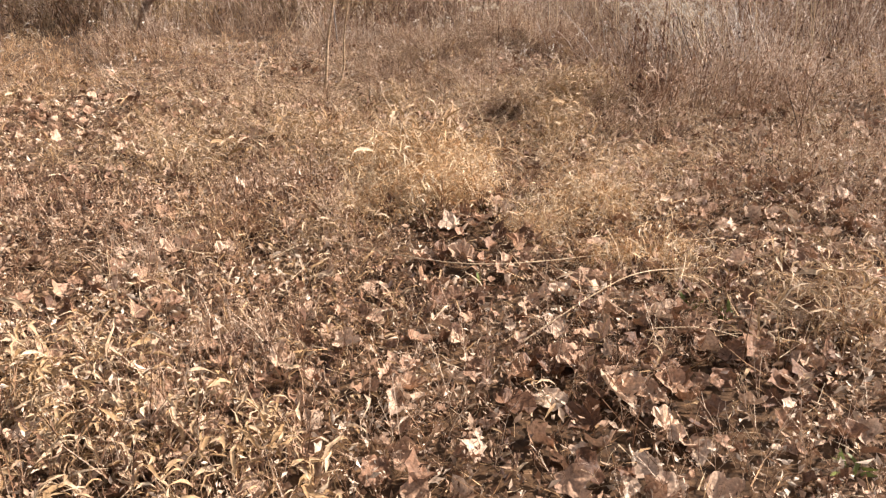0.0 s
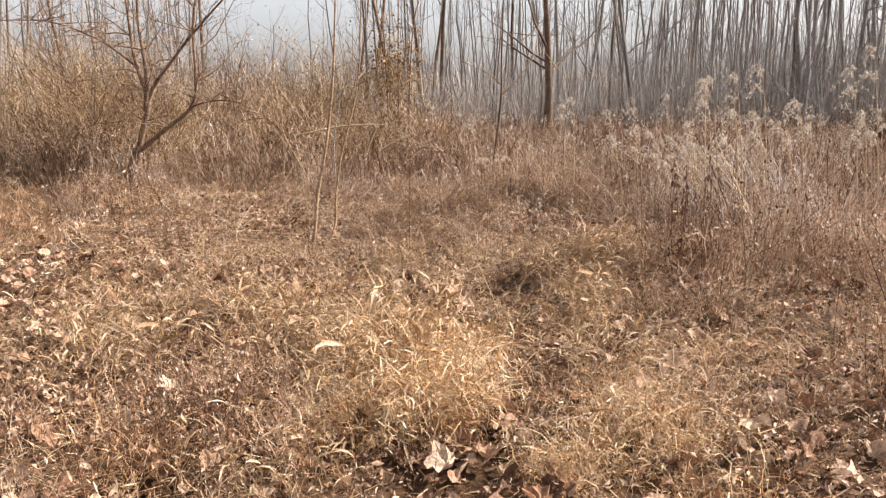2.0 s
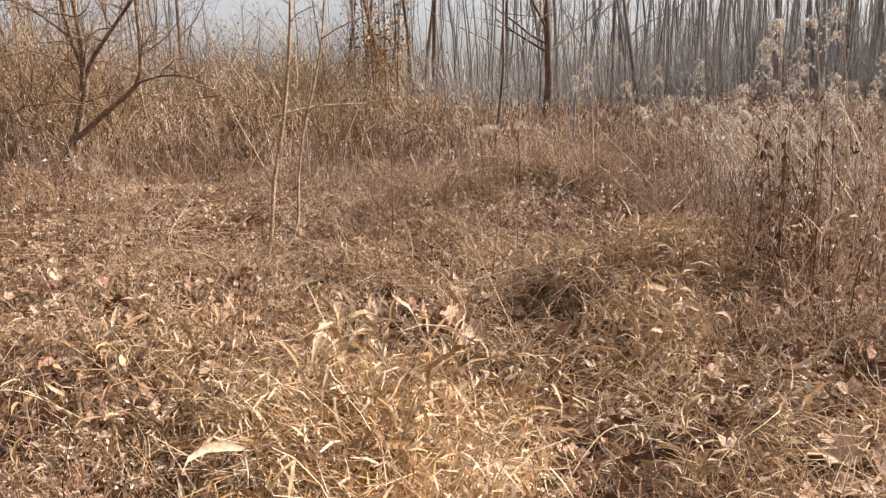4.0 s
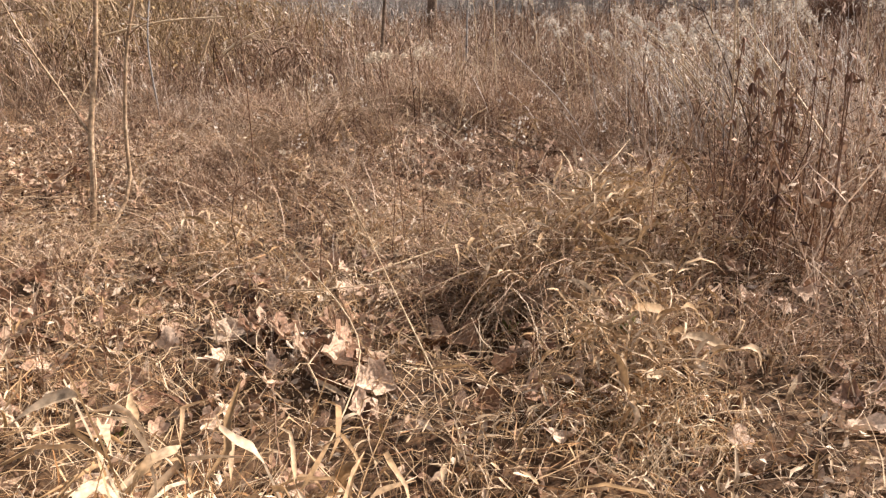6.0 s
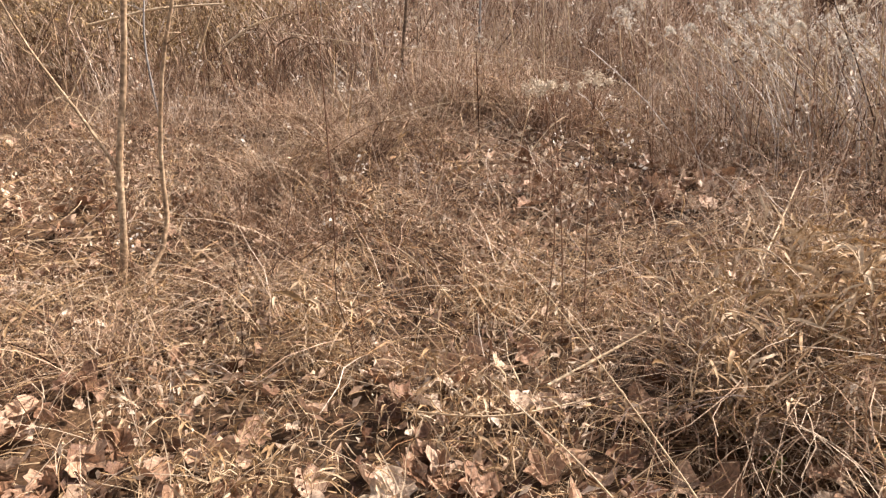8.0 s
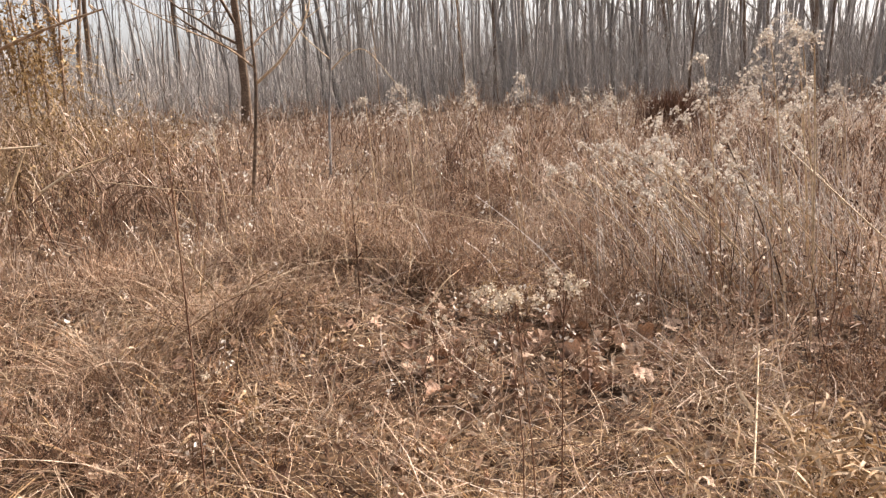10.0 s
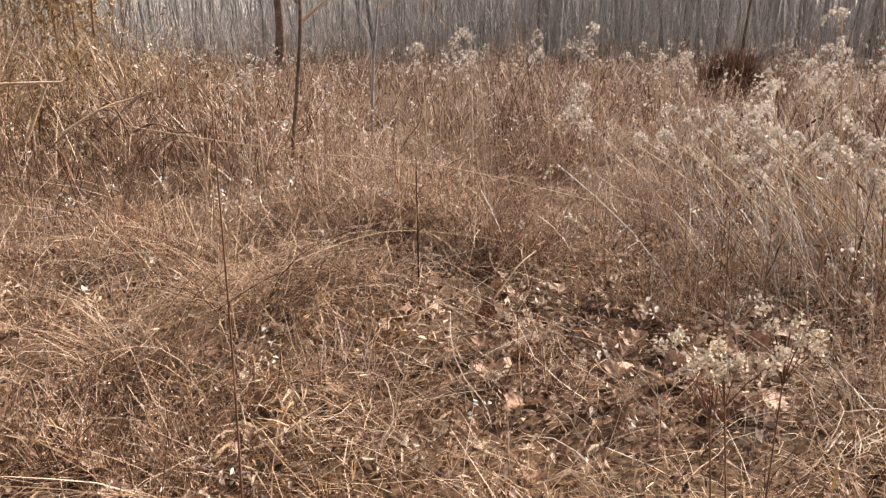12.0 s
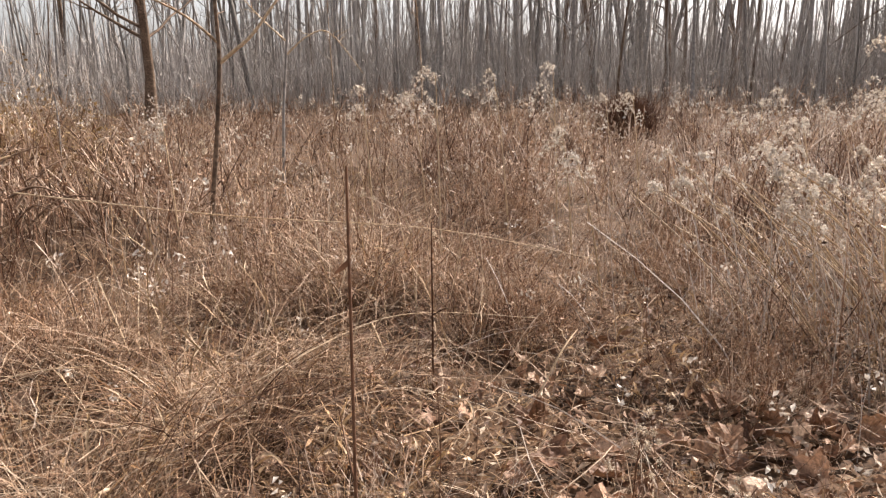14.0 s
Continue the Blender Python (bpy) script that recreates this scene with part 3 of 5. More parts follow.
x, y, out = in_clumps(1000, -9.5, -4.5, 5.5, 12.5, 0.6, 0.22, open_ground, 66)
grow(TUFTS, x, y, rng.uniform(0.2, 0.4, len(x)), grass, tip=0.3)
tagged(grass.make("dry_grass", GOLD), "fine golden brown dry grass matted in tussocks", "grass", kind="stuff")

# broad pale blades, bent over
STRAW_AT = [(1.5, 8.65, 0.26, 0.42), (1.22, 8.25, 0.26, 0.42), (1.6, 8.3, 0.26, 0.42), (0.95, 8.15, 0.24, 0.36), (-0.2, 2.75, 0.3, 0.34), (0.3, 2.6, 0.32, 0.32), (0.8, 2.5, 0.3, 0.3), (2.9, 3.8, 0.2, 0.38), (2.75, 4.05, 0.2, 0.34), (-0.3, 6.15, 0.28, 0.32), (-0.75, 6.6, 0.32, 0.38), (0.0, 6.2, 0.25, 0.3), (1.42, 8.4, 0.2, 0.45), (1.32, 8.35, 0.22, 0.45), (0.9, 7.98, 0.25, 0.38), (1.1, 7.95, 0.2, 0.42), (0.45, 5.95, 0.3, 0.6),
            (1.3, 7.25, 0.2, 0.42), (-0.5, 8.45, 0.15, 0.32), (1.42, 7.25, 0.15, 0.36), (-1.2, 5.6, 0.5, 0.4), (0.3, 4.6, 0.4, 0.28), (0.1, 7.9, 0.3, 0.25), (-0.6, 7.6, 0.3, 0.28)]
straw = Pile()
STRAWS = [straw_form(9, 0.034) for _ in range(10)]
WIDE_STRAWS = [straw_form(11, 0.052) for _ in range(6)]
for cx, cy, r, top in STRAW_AT:
    n = int(130 * r)
    x, y = rng.normal(cx, r * 0.55, n), rng.normal(cy, r * 0.55, n)
    k = rng.uniform(0, 1, n) > 0.8 * bare(x, y)
    x, y = x[k], y[k]
    grow(WIDE_STRAWS if cy < 3 else STRAWS, x, y, top * rng.uniform(0.6, 1.15, len(x)), straw, tip=0.25)
x, y, out = in_clumps(1500, -5, 6, 1.8, 12.5, 0.9, 0.22, lambda x, y: open_ground(x, y) * patchy(x, y, 1.9, 21), 63)
grow(STRAWS, x, y, rng.uniform(0.18, 0.4, len(x)), straw, tip=0.35)
# short crumpled blades over the mat
x, y = scatter(17000, -5, 6, 1.8, 12.5, lambda x, y: in_view(x, y) * (1 - 0.8 * bare(x, y)) * patchy(x, y, 1.9, 21))
n = len(x)
folded(straw, on_ground(x, y, 0.03) + np.stack([0 * x, 0 * x, 0.7 * tussock_height(x, y) * rng.uniform(0, 1, n)], 1), rng.uniform(0, 6.3, n), rng.uniform(0.05, 0.16, n), rng.uniform(0.006, 0.018, n), rng.uniform(0.3, 1.5, n), rng.uniform(0.3, 1.8, n), 3, 0.3)
# fine broken straw matted between the tussocks
x, y = scatter(26000, -2.6, 3.8, 5.4, 9.4, lambda x, y: in_view(x, y) * (1 - 0.85 * bare(x, y)) * (0.35 + 0.65 * clumps(x, y)))
n = len(x)
ribbons(straw, on_ground(x, y, 0.02) + np.stack([0 * x, 0 * x, rng.uniform(0, 0.1, n)], 1), rng.uniform(0, 6.3, n), rng.uniform(0.06, 0.24, n), rng.uniform(0.002, 0.0045, n), rng.uniform(0.6, 1.7, n), rng.uniform(-0.2, 1.2, n), 3, 0.4, 0.4)
# stalks pressed flat in the dip beside the saplings
n = 900
x, y = rng.normal(-2.7, 0.7, n), rng.normal(9.3, 0.55, n)
ribbons(straw, on_ground(x, y, 0.05) + np.stack([0 * x, 0 * x, rng.uniform(0, 0.06, n)], 1), rng.uniform(0, 6.3, n), rng.uniform(0.12, 0.5, n), rng.uniform(0.005, 0.015, n), rng.uniform(1.3, 1.6, n), rng.uniform(-0.1, 0.2, n), 3, 0.2, 0.3)
tagged(straw.make("broad_grass", STRAW), "pale straw-coloured broad grass blades, bent over and dry", "grass", kind="stuff")

# small russet weeds through the grass, with their shrivelled leaves
wiry, scraps = Pile(), Pile()
LOW = [weed_form(5, 5, 0.012, 0.04) for _ in range(12)]
SMALL = [weed_form(6, 5, 0.011, 0.022) for _ in range(8)]
x, y, out = in_clumps(5200, -6, 8, 1.8, 9.6, 0.45, 0.17, lambda x, y: open_ground(x, y) * 0.9, 64)
x2, y2, out = in_clumps(2200, -2.2, 4.5, 2.0, 6.2, 0.33, 0.15, lambda x, y: (1 - 0.6 * bare(x, y)) * in_view(x, y), 67)
x, y = np.append(x, x2), np.append(y, y2)
x2, y2, out = in_clumps(1300, -9.5, -5, 5.5, 12.5, 0.5, 0.2, open_ground, 65)
x, y = np.append(x, x2), np.append(y, y2)
h = np.minimum(tall(x, y), 0.6) * rng.uniform(0.6, 1.4, len(x))
h = np.where(way_distance(x, y) < 0.45, np.minimum(h, 0.26), np.maximum(h, 0.13))
grow(LOW, x, y, h, wiry, scraps, 0.25)
for cx, cy, r, top, n in [(-0.9, 9.95, 0.3, 0.3, 90), (-1.35, 10.2, 0.3, 0.32, 90), (0.3, 12.6, 0.42, 0.45, 200), (-0.5, 12.75, 0.36, 0.42, 130), (0.75, 11.9, 0.36, 0.42, 150), (1.5, 10.95, 0.3, 0.36, 110), (2.35, 9.4, 0.32, 0.4, 110), (-0.2, 12.5, 0.36, 0.45, 120), (1.0, 13.0, 0.4, 0.45, 120), (-1.5, 12.3, 0.4, 0.45, 120),
                          (2.3, 12.6, 0.4, 0.45, 110), (-0.2, 13.9, 0.45, 0.5, 110), (1.7, 14.6, 0.5, 0.55, 110), (2.2, 8.3, 0.3, 0.36, 90), (1.7, 7.5, 0.25, 0.28, 70)]:
    tussock(wiry, scraps, FINE, cx, cy, r, top, int(n * 0.25))
    a, d = rng.uniform(0, 6.3, n), r * np.sqrt(rng.uniform(0, 1, n))
    grow(SMALL, cx + d * np.sin(a), cy + d * np.cos(a), top * rng.uniform(0.6, 1.15, n), wiry, scraps, 0.4)
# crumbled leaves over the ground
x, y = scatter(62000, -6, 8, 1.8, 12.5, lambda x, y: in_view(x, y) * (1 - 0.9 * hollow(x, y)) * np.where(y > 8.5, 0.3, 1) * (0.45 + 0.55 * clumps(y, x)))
flakes(scraps, on_ground(x, y, 0.015) + np.stack([0 * x, 0 * x, rng.uniform(0, 0.07, len(x))], 1), rng.uniform(0.01, 0.036, len(x)), 2.0)

x, y = scatter(48000, -2.5, 4.5, 1.9, 8.6, lambda x, y: in_view(x, y) * (1 - 0.8 * hollow(x, y)) * (0.5 + 0.5 * clumps(y, x)) * np.where(y > 5.6, 0.45, 1))
flakes(scraps, on_ground(x, y, 0.012) + np.stack([0 * x, 0 * x, rng.uniform(0, 0.045, len(x))], 1), rng.uniform(0.008, 0.03, len(x)), 1.7)

# long dry stems matted into thatch, arching over the hollows
thatch = Pile()
tm = np.random.default_rng(17)
MATS = [(hx, hy + 1.1 * r, tm.uniform(0, 6.3)) for hx, hy, r in HOLLOWS for _ in (0, 1)]
MATS += [(tm.uniform(-3.5, 4.5), tm.uniform(8.6, 16), tm.uniform(0, 6.3)) for _ in range(46)]
MATS += [(tm.uniform(-2.0, 3.5), tm.uniform(3.0, 8.6), tm.uniform(0, 6.3)) for _ in range(16)]
for mx, my, ma in MATS:
    n = 85
    x, y = tm.normal(mx, 0.24, n), tm.normal(my, 0.2, n)
    k = (way_distance(x, y) > (0.4 if my < 8.6 else 0.5)) & (tm.uniform(0, 1, n) > 0.95 * bare(x, y))
    x, y = x[k], y[k]
    n = len(x)
    low = 0.6 if my < 8.6 else 1.0
    ribbons(thatch, on_ground(x, y, 0.0), ma + tm.normal(0, 0.7, n), low * tm.uniform(0.25, 0.75, n), tm.uniform(0.0024, 0.0058, n),
            tm.uniform(0.4, 1.25, n), tm.uniform(0.4, 1.5, n), 5, 0.15, 0.4)


def dome(cx, cy, r, top, n):
    """Long stems bowed over outwards from one root, so that they roof a dark space."""
    a = tm.uniform(0, 6.3, n)
    d = 0.55 * r * np.sqrt(tm.uniform(0, 1, n))
    x, y = cx + d * np.sin(a), cy + d * np.cos(a)
    ribbons(thatch, on_ground(x, y), a + tm.normal(0, 1.1, n), (r + top) * tm.uniform(0.6, 1.3, n), tm.uniform(0.0026, 0.006, n),
            tm.uniform(0.1, 1.0, n), tm.uniform(0.9, 2.2, n), 6, 0.3, 0.4)
    m = n
    a, d = tm.uniform(0, 6.3, m), r * np.sqrt(tm.uniform(0, 1, m))
    z = top * (1 - (d / r) ** 2) * tm.uniform(0.5, 1.05, m) + 0.02
    q = on_ground(cx + d * np.sin(a), cy + d * np.cos(a)) + np.stack([0 * z, 0 * z, z], 1)
    ribbons(thatch, q, tm.uniform(0, 6.3, m), tm.uniform(0.1, 0.4, m), tm.uniform(0.002, 0.005, m), tm.uniform(1.2, 1.7, m), tm.uniform(0, 0.6, m), 4, 0.25, 0.4)


for spot in [(-0.7, 11.15, 0.42, 0.34, 600), (-0.2, 11.45, 0.4, 0.26, 200), (0.1, 12.5, 0.46, 0.42, 700), (0.58, 12.4, 0.38, 0.36, 450), (-1.3, 12.05, 0.42, 0.36, 450), (-1.2, 10.7, 0.36, 0.3, 400), (-0.75, 10.35, 0.3, 0.2, 160), (0.98, 7.98, 0.34, 0.32, 420),
             (1.45, 8.2, 0.3, 0.26, 150), (-1.3, 8.4, 0.3, 0.2, 140), (2.25, 7.4, 0.3, 0.26, 150), (-0.1, 10.1, 0.3, 0.18, 120), (1.7, 9.7, 0.34, 0.28, 160), (-0.95, 9.1, 0.3, 0.2, 130), (2.1, 11.6, 0.4, 0.35, 160)]:
    dome(*spot)
for _ in range(36):
    dome(tm.uniform(-5, 6.5), tm.uniform(12.5, 20), tm.uniform(0.3, 0.6), tm.uniform(0.3, 0.55), 90)
# loose thin stems tangled low over the ground
n = 6500
x, y = tm.uniform(-3.5, 4.5, n), tm.uniform(8.6, 12.6, n)
k = tm.uniform(0, 1, n) < in_view(x, y) * (1 - 0.6 * hollow(x, y))
x, y = x[k], y[k]
n = len(x)
ribbons(thatch, on_ground(x, y) + np.stack([0 * x, 0 * x, tm.uniform(0.01, 0.14, n)], 1), tm.uniform(0, 6.3, n), tm.uniform(0.1, 0.45, n), tm.uniform(0.002, 0.0048, n), tm.uniform(0.7, 1.65, n), tm.uniform(-0.2, 1.0, n), 4, 0.3, 0.4)
x, y = tm.uniform(-3.5, 4.5, 16000), tm.uniform(8.6, 12.6, 16000)
k = tm.uniform(0, 1, 16000) < in_view(x, y) * (1 - 0.8 * hollow(x, y))
x, y = x[k], y[k]
flakes(scraps, on_ground(x, y, 0.015) + np.stack([0 * x, 0 * x, tm.uniform(0, 0.08, len(x))], 1), tm.uniform(0.01, 0.034, len(x)), 1.9)
tagged(thatch.make("thatch", THATCH), "long pale dry stems matted into arching thatch", "thatch", kind="stuff")

# ---- the tall weed field ----
field = Pile()
heads = Pile()
standing = lambda x, y: (in_view(x, y) * (1 - 0.9 * bare(x, y)) * np.clip((way_distance(x, y) - 0.45) / 0.3, 0, 1)
                         * np.clip((np.hypot(x, y) - 7) / 5, 0.15, 1) * (1 - 0.75 * blob(x, y, 2.1, 11.3, 0.8, 0.7)))


def weed_field(count, x0, x1, y0, y1, spacing, radius, forms, seed, low=1.0):
    x, y, out = in_clumps(count, x0, x1, y0, y1, spacing, radius, standing, seed)
    h = low * np.minimum(tall(x, y), 0.85) * rng.uniform(0.6, 1.35, len(x)) * np.clip(1.2 - 0.2 * out, 0.6, 1.2)
    grow(forms, x, y, h, field, heads, 0.22)


weed_field(4000, -9, 12, 8.5, 14, 0.5, 0.135, [weed_form(6, 4, 0.011, 0.024) for _ in range(12)], 71)
weed_field(3900, -13, 18, 13, 20, 0.75, 0.2, [weed_form(6, 4, 0.016, 0.03, segs=1) for _ in range(12)], 72)
weed_field(4000, -22, 30, 19, 34, 1.2, 0.34, [weed_form(5, 4, 0.024, 0.04, segs=1) for _ in range(10)], 73, 0.8)
weed_field(1300, -45, 60, 33, 60, 2.2, 0.8, [weed_form(4, 3, 0.035, 0.06, segs=1) for _ in range(8)], 74, 0.7)
# right-hand tall weeds close to the way
x, y = scatter(1500, 1.7, 6, 7.4, 12, lambda x, y: clumps(x, y) * (0.2 + 0.6 * blob(x, y, 3.2, 9.5, 1.6, 2.0)))
grow([weed_form(6, 7, 0.009, 0.022, 0.6, 1) for _ in range(8)], x, y, rng.uniform(0.3, 0.95, len(x)), field, heads, 0.15)
# the pale upright stems of the goldenrod stand
pale = Pile()
n = 260
x, y = rng.normal(2.75, 0.6, n), rng.normal(11.2, 0.55, n)
p = ribbons(pale, on_ground(x, y), rng.normal(-1.2, 0.9, n), rng.uniform(0.5, 1.15, n), rng.uniform(0.004, 0.009, n), np.abs(rng.normal(0.2, 0.3, n)), rng.uniform(-0.1, 0.7, n), 4, 0.15, 0.5)
for q in (2, 3):
    ribbons(pale, p[:, q], rng.uniform(0, 6.3, n), rng.uniform(0.06, 0.2, n), 0.003, rng.uniform(0.3, 1.0, n), rng.uniform(-0.4, 0.4, n), 2, 0.2, 0.5)
tagged(pale.make("goldenrod_stems", PALESTEM), "pale grey upright stems of dead goldenrod standing together", "weeds", kind="stuff")
# long dry stems fallen across one another
x, y = scatter(7000, -6, 8, 8.2, 17, lambda x, y: in_view(x, y) * (0.2 + 0.8 * clumps(x, y)) * (1 - 0.6 * bare(x, y)))
n = len(x)
ribbons(field, on_ground(x, y) + np.stack([0 * x, 0 * x, 0.55 * tall(x, y) * rng.uniform(0.1, 1.0, n)], 1), rng.uniform(0, 6.3, n), rng.uniform(0.2, 0.8, n), rng.uniform(0.004, 0.008, n), rng.uniform(0.8, 1.7, n), rng.uniform(-0.2, 0.8, n), 4, 0.25, 0.4)
tagged(wiry.make("wiry_stems", RUSSET), "thin russet dead weed stems tangled through the grass", "weeds", kind="stuff")
tagged(scraps.make("leaf_scraps", FLAKE), "small curled leaf scraps and seed heads on dead weeds", "weeds", kind="stuff")
tagged(field.make("weed_field", FIELD), "standing dead brown weeds across the field", "weeds", kind="stuff")
tagged(heads.make("weed_heads", FLAKE), "dry seed heads and scraps on the field weeds", "weeds", kind="stuff")

# pale seed tufts dotted over the weeds
fluff = Pile()
x, y = scatter(1500, -9, 14, 9.0, 27, lambda x, y: in_view(x, y) * clumps(x, y))
top = tall(x, y) * rng.uniform(0.7, 1.25, len(x))
m = 9
centre = np.repeat(on_ground(x, y) + np.stack([0 * x, 0 * x, top], 1), m, 0)
reach = np.repeat(0.006 + 0.0016 * y, m)
flakes(fluff, centre + rng.normal(0, 1, centre.shape) * reach[:, None], reach * rng.uniform(0.5, 1.1, len(reach)), 1.4)
tagged(fluff.make("seed_tufts", PLUME), "pale downy seed tufts dotted over dead weeds", "seed heads", kind="stuff")



# ---- thicket ----
thicket = Pile()
vines = Pile()
MOUNDS = [(-9.5, 15.5, 2.6, 2.3), (-7.2, 18.5, 2.0, 2.0), (-5.8, 20.5, 1.6, 2.2), (-12.5, 18.0, 3.0, 2.6), (-4.6, 16.0, 1.5, 1.1), (-7.5, 13.8, 1.6, 1.4), (-3.2, 18.5, 1.6, 0.9)]
for cx, cy, r, top in MOUNDS:
    n = int(340 * r * r ** 0.5)
    x, y = rng.normal(cx, r * 0.5, n), rng.normal(cy, r * 0.5, n)
    ht = top * np.exp(-((x - cx) ** 2 + (y - cy) ** 2) / (r * r)) + 0.3
    p = ribbons(thicket, on_ground(x, y), rng.uniform(0, 6.3, n), ht * rng.uniform(0.8, 1.6, n), rng.uniform(0.008, 0.018, n), rng.uniform(0, 0.5, n), rng.uniform(0.3, 2.2, n), 5, 0.2, 0.35)
    for q in range(3):
        b = p[np.arange(n), rng.integers(1, 6, n)]
        ribbons(thicket, b, rng.uniform(0, 6.3, n), rng.uniform(0.15, 0.6, n), 0.005, rng.uniform(0.2, 1.5, n), rng.uniform(-0.3, 1.0, n), 2, 0.2, 0.4)
        flakes(vines, b + rng.normal(0, 0.08, (n, 3)), rng.uniform(0.015, 0.05, n), 1.5)
tagged(thicket.make("bramble_thicket", BRAMBLE), "tangled brown bramble canes mounded beside the field", "brambles", kind="stuff")
tagged(vines.make("thicket_leaves", VINE), "shrivelled brown leaves caught in the brambles", "leaves", kind="stuff")


# ---- trees ----
def limb_tree(pile, start, direction, length, radius, depth, r, spread=0.6, sides=5, up=0.25):
    """A limb that wanders, tapers and carries smaller limbs; the smallest are thin twigs."""
    n = 5 if depth > 0 else 4
    p = [np.array(start, float)]
    d = np.array(direction, float)
    for k in range(n):
        d = d + r.normal(0, 0.14, 3) + np.array([0, 0, up * 0.15])
        d /= np.linalg.norm(d)
        p.append(p[-1] + d * length / n)
    rad = np.linspace(radius, max(radius * 0.4, 0.003), n + 1)
    tube(pile, p, rad, sides if depth > 1 else (4 if depth == 1 else 3))
    if depth <= 0:
        return
    for k in range(int(r.integers(2, 4))):
        f = r.uniform(0.3, 1.0)
        i = min(int(f * n), n - 1)
        q = p[i] + (p[i + 1] - p[i]) * (f * n - i)
        side = r.normal(0, 1, 3)
        nd = d * (1 - spread) + side / np.linalg.norm(side) * spread + np.array([0, 0, up])
        limb_tree(pile, q, nd / np.linalg.norm(nd), length * r.uniform(0.35, 0.65), rad[i] * r.uniform(0.4, 0.65), depth - 1, r, spread, sides, up)


def build_tree(seed, height, radius, mat, label, lean=0.03, low=0.3):
    """A bare winter tree: one tapered trunk and a crown of limbs and twigs."""
    r = np.random.default_rng(seed)
    root = new("tree")
    trunk, crown = Pile(), Pile()
    n = 10
    p = [np.array([0, 0, -0.1])]
    d = np.array([r.normal(0, lean), r.normal(0, lean), 1.0])
    for k in range(n):
        d = d + np.array([r.normal(0, 0.035), r.normal(0, 0.035), 0])
        p.append(p[-1] + d / np.linalg.norm(d) * height / n)
    rad = radius * (1 - 0.85 * np.linspace(0, 1, n + 1) ** 0.9)
    rad[0] *= 1.4
    tube(trunk, p, rad, 8)
    for k in range(int(r.integers(8, 12))):
        f = r.uniform(low, 1.0)
        i = min(int(f * n), n - 1)
        a = r.uniform(0, 6.3)
        q = p[i] + (p[i + 1] - p[i]) * (f * n - i)
        nd = np.array([math.sin(a), math.cos(a), r.uniform(0.3, 1.3)])
        limb_tree(crown, q, nd / np.linalg.norm(nd), height * r.uniform(0.14, 0.3) * (1.15 - 0.6 * f), rad[i] * r.uniform(0.3, 0.5), 2, r)
    trunk.make("trunk", mat, root, smooth=True)
    crown.make("crown", mat, root)
    return tagged(root, label, "tree", "trees at the edge of the field")


kinds = [build_tree(50 + k, 11 + k * 0.7, 0.05 + 0.012 * k, BARK_GREY if k % 3 else BARK_DARK,
                    "bare grey winter tree with a thin straight trunk" if k < 4 else "bare dark winter tree with a forked crown", 0.03 + 0.012 * k, 0.12 if k % 2 else 0.3) for k in range(7)]
spots = []
tr = np.random.default_rng(99)
while len(spots) < 110:
    a = tr.uniform(-48, 52)
    dist = tr.uniform(31, 47) - (2.0 if a > 10 else 0)
    if -32 < a < -21 and tr.uniform() < 0.93:
        continue
    if a < -33 and tr.uniform() < 0.5:
        continue
    px, py = dist * math.sin(radians(a)), 4 + dist * math.cos(radians(a))
    if all((px - u) ** 2 + (py - v) ** 2 > 0.9 for u, v in spots):
        spots.append((px, py))
for k, (px, py) in enumerate(spots):
    base = kinds[k % 7]
    s = tr.uniform(0.75, 1.15)
    m = Matrix.Translation((px, py, float(ground_z(px, py)) - 0.05)) @ Matrix.Rotation(tr.uniform(0, 6.3), 4, "Z")
    if k < 7:
        base.matrix_basis = m
    else:
        copy_thing(base, m @ Matrix.Diagonal((s, s, s, 1)))

# the big dark leaning tree at the wood's edge
dark = build_tree(402, 13, 0.15, BARK_DARK, "large dark leaning tree with low crooked limbs", 0.16, 0.1)
dark.matrix_basis = pose(-1.9, 30.6, 0, 0, 6, 0)

# close-standing poles and brush of the wood behind
woods, brush = Pile(), Pile()
for k in range(1150):
    a = tr.uniform(-48, 54)
    if -32 < a < -21 and tr.uniform() < 0.9:
        continue
    if a < 2 and tr.uniform() < 0.5:
        continue
    dist = 30 + 28 * tr.uniform() ** 0.8
    px, py = dist * math.sin(radians(a)), 4 + dist * math.cos(radians(a))
    hgt, lx, ly = tr.uniform(6, 14), tr.normal(0, 0.06), tr.normal(0, 0.06)
    f = np.linspace(0, 1, 7)
    pp = np.stack([px + lx * hgt * f + np.cumsum(tr.normal(0, 0.12, 7)), py + ly * hgt * f, hgt * f - 0.1], 1)
    tube(woods, pp, (0.02 + 0.10 * tr.uniform() ** 2.2) * (1 - 0.75 * f), 4)
    m = 16
    g = tr.uniform(0.1, 0.98, m)[:, None] * 6
    i0 = np.minimum(g[:, 0].astype(int), 5)
    b = pp[i0] + (pp[i0 + 1] - pp[i0]) * (g - i0[:, None])
    ribbons(woods, b, rng.uniform(0, 6.3, m), rng.uniform(0.5, 2.6, m), 0.02, rng.uniform(0.25, 1.0, m), rng.uniform(-0.6, 0.2, m), 2, 0.4, 0.3)
tagged(woods.make("far_woods", BARK_GREY), "dense grey poles of young bare woodland behind", "woods", kind="stuff")

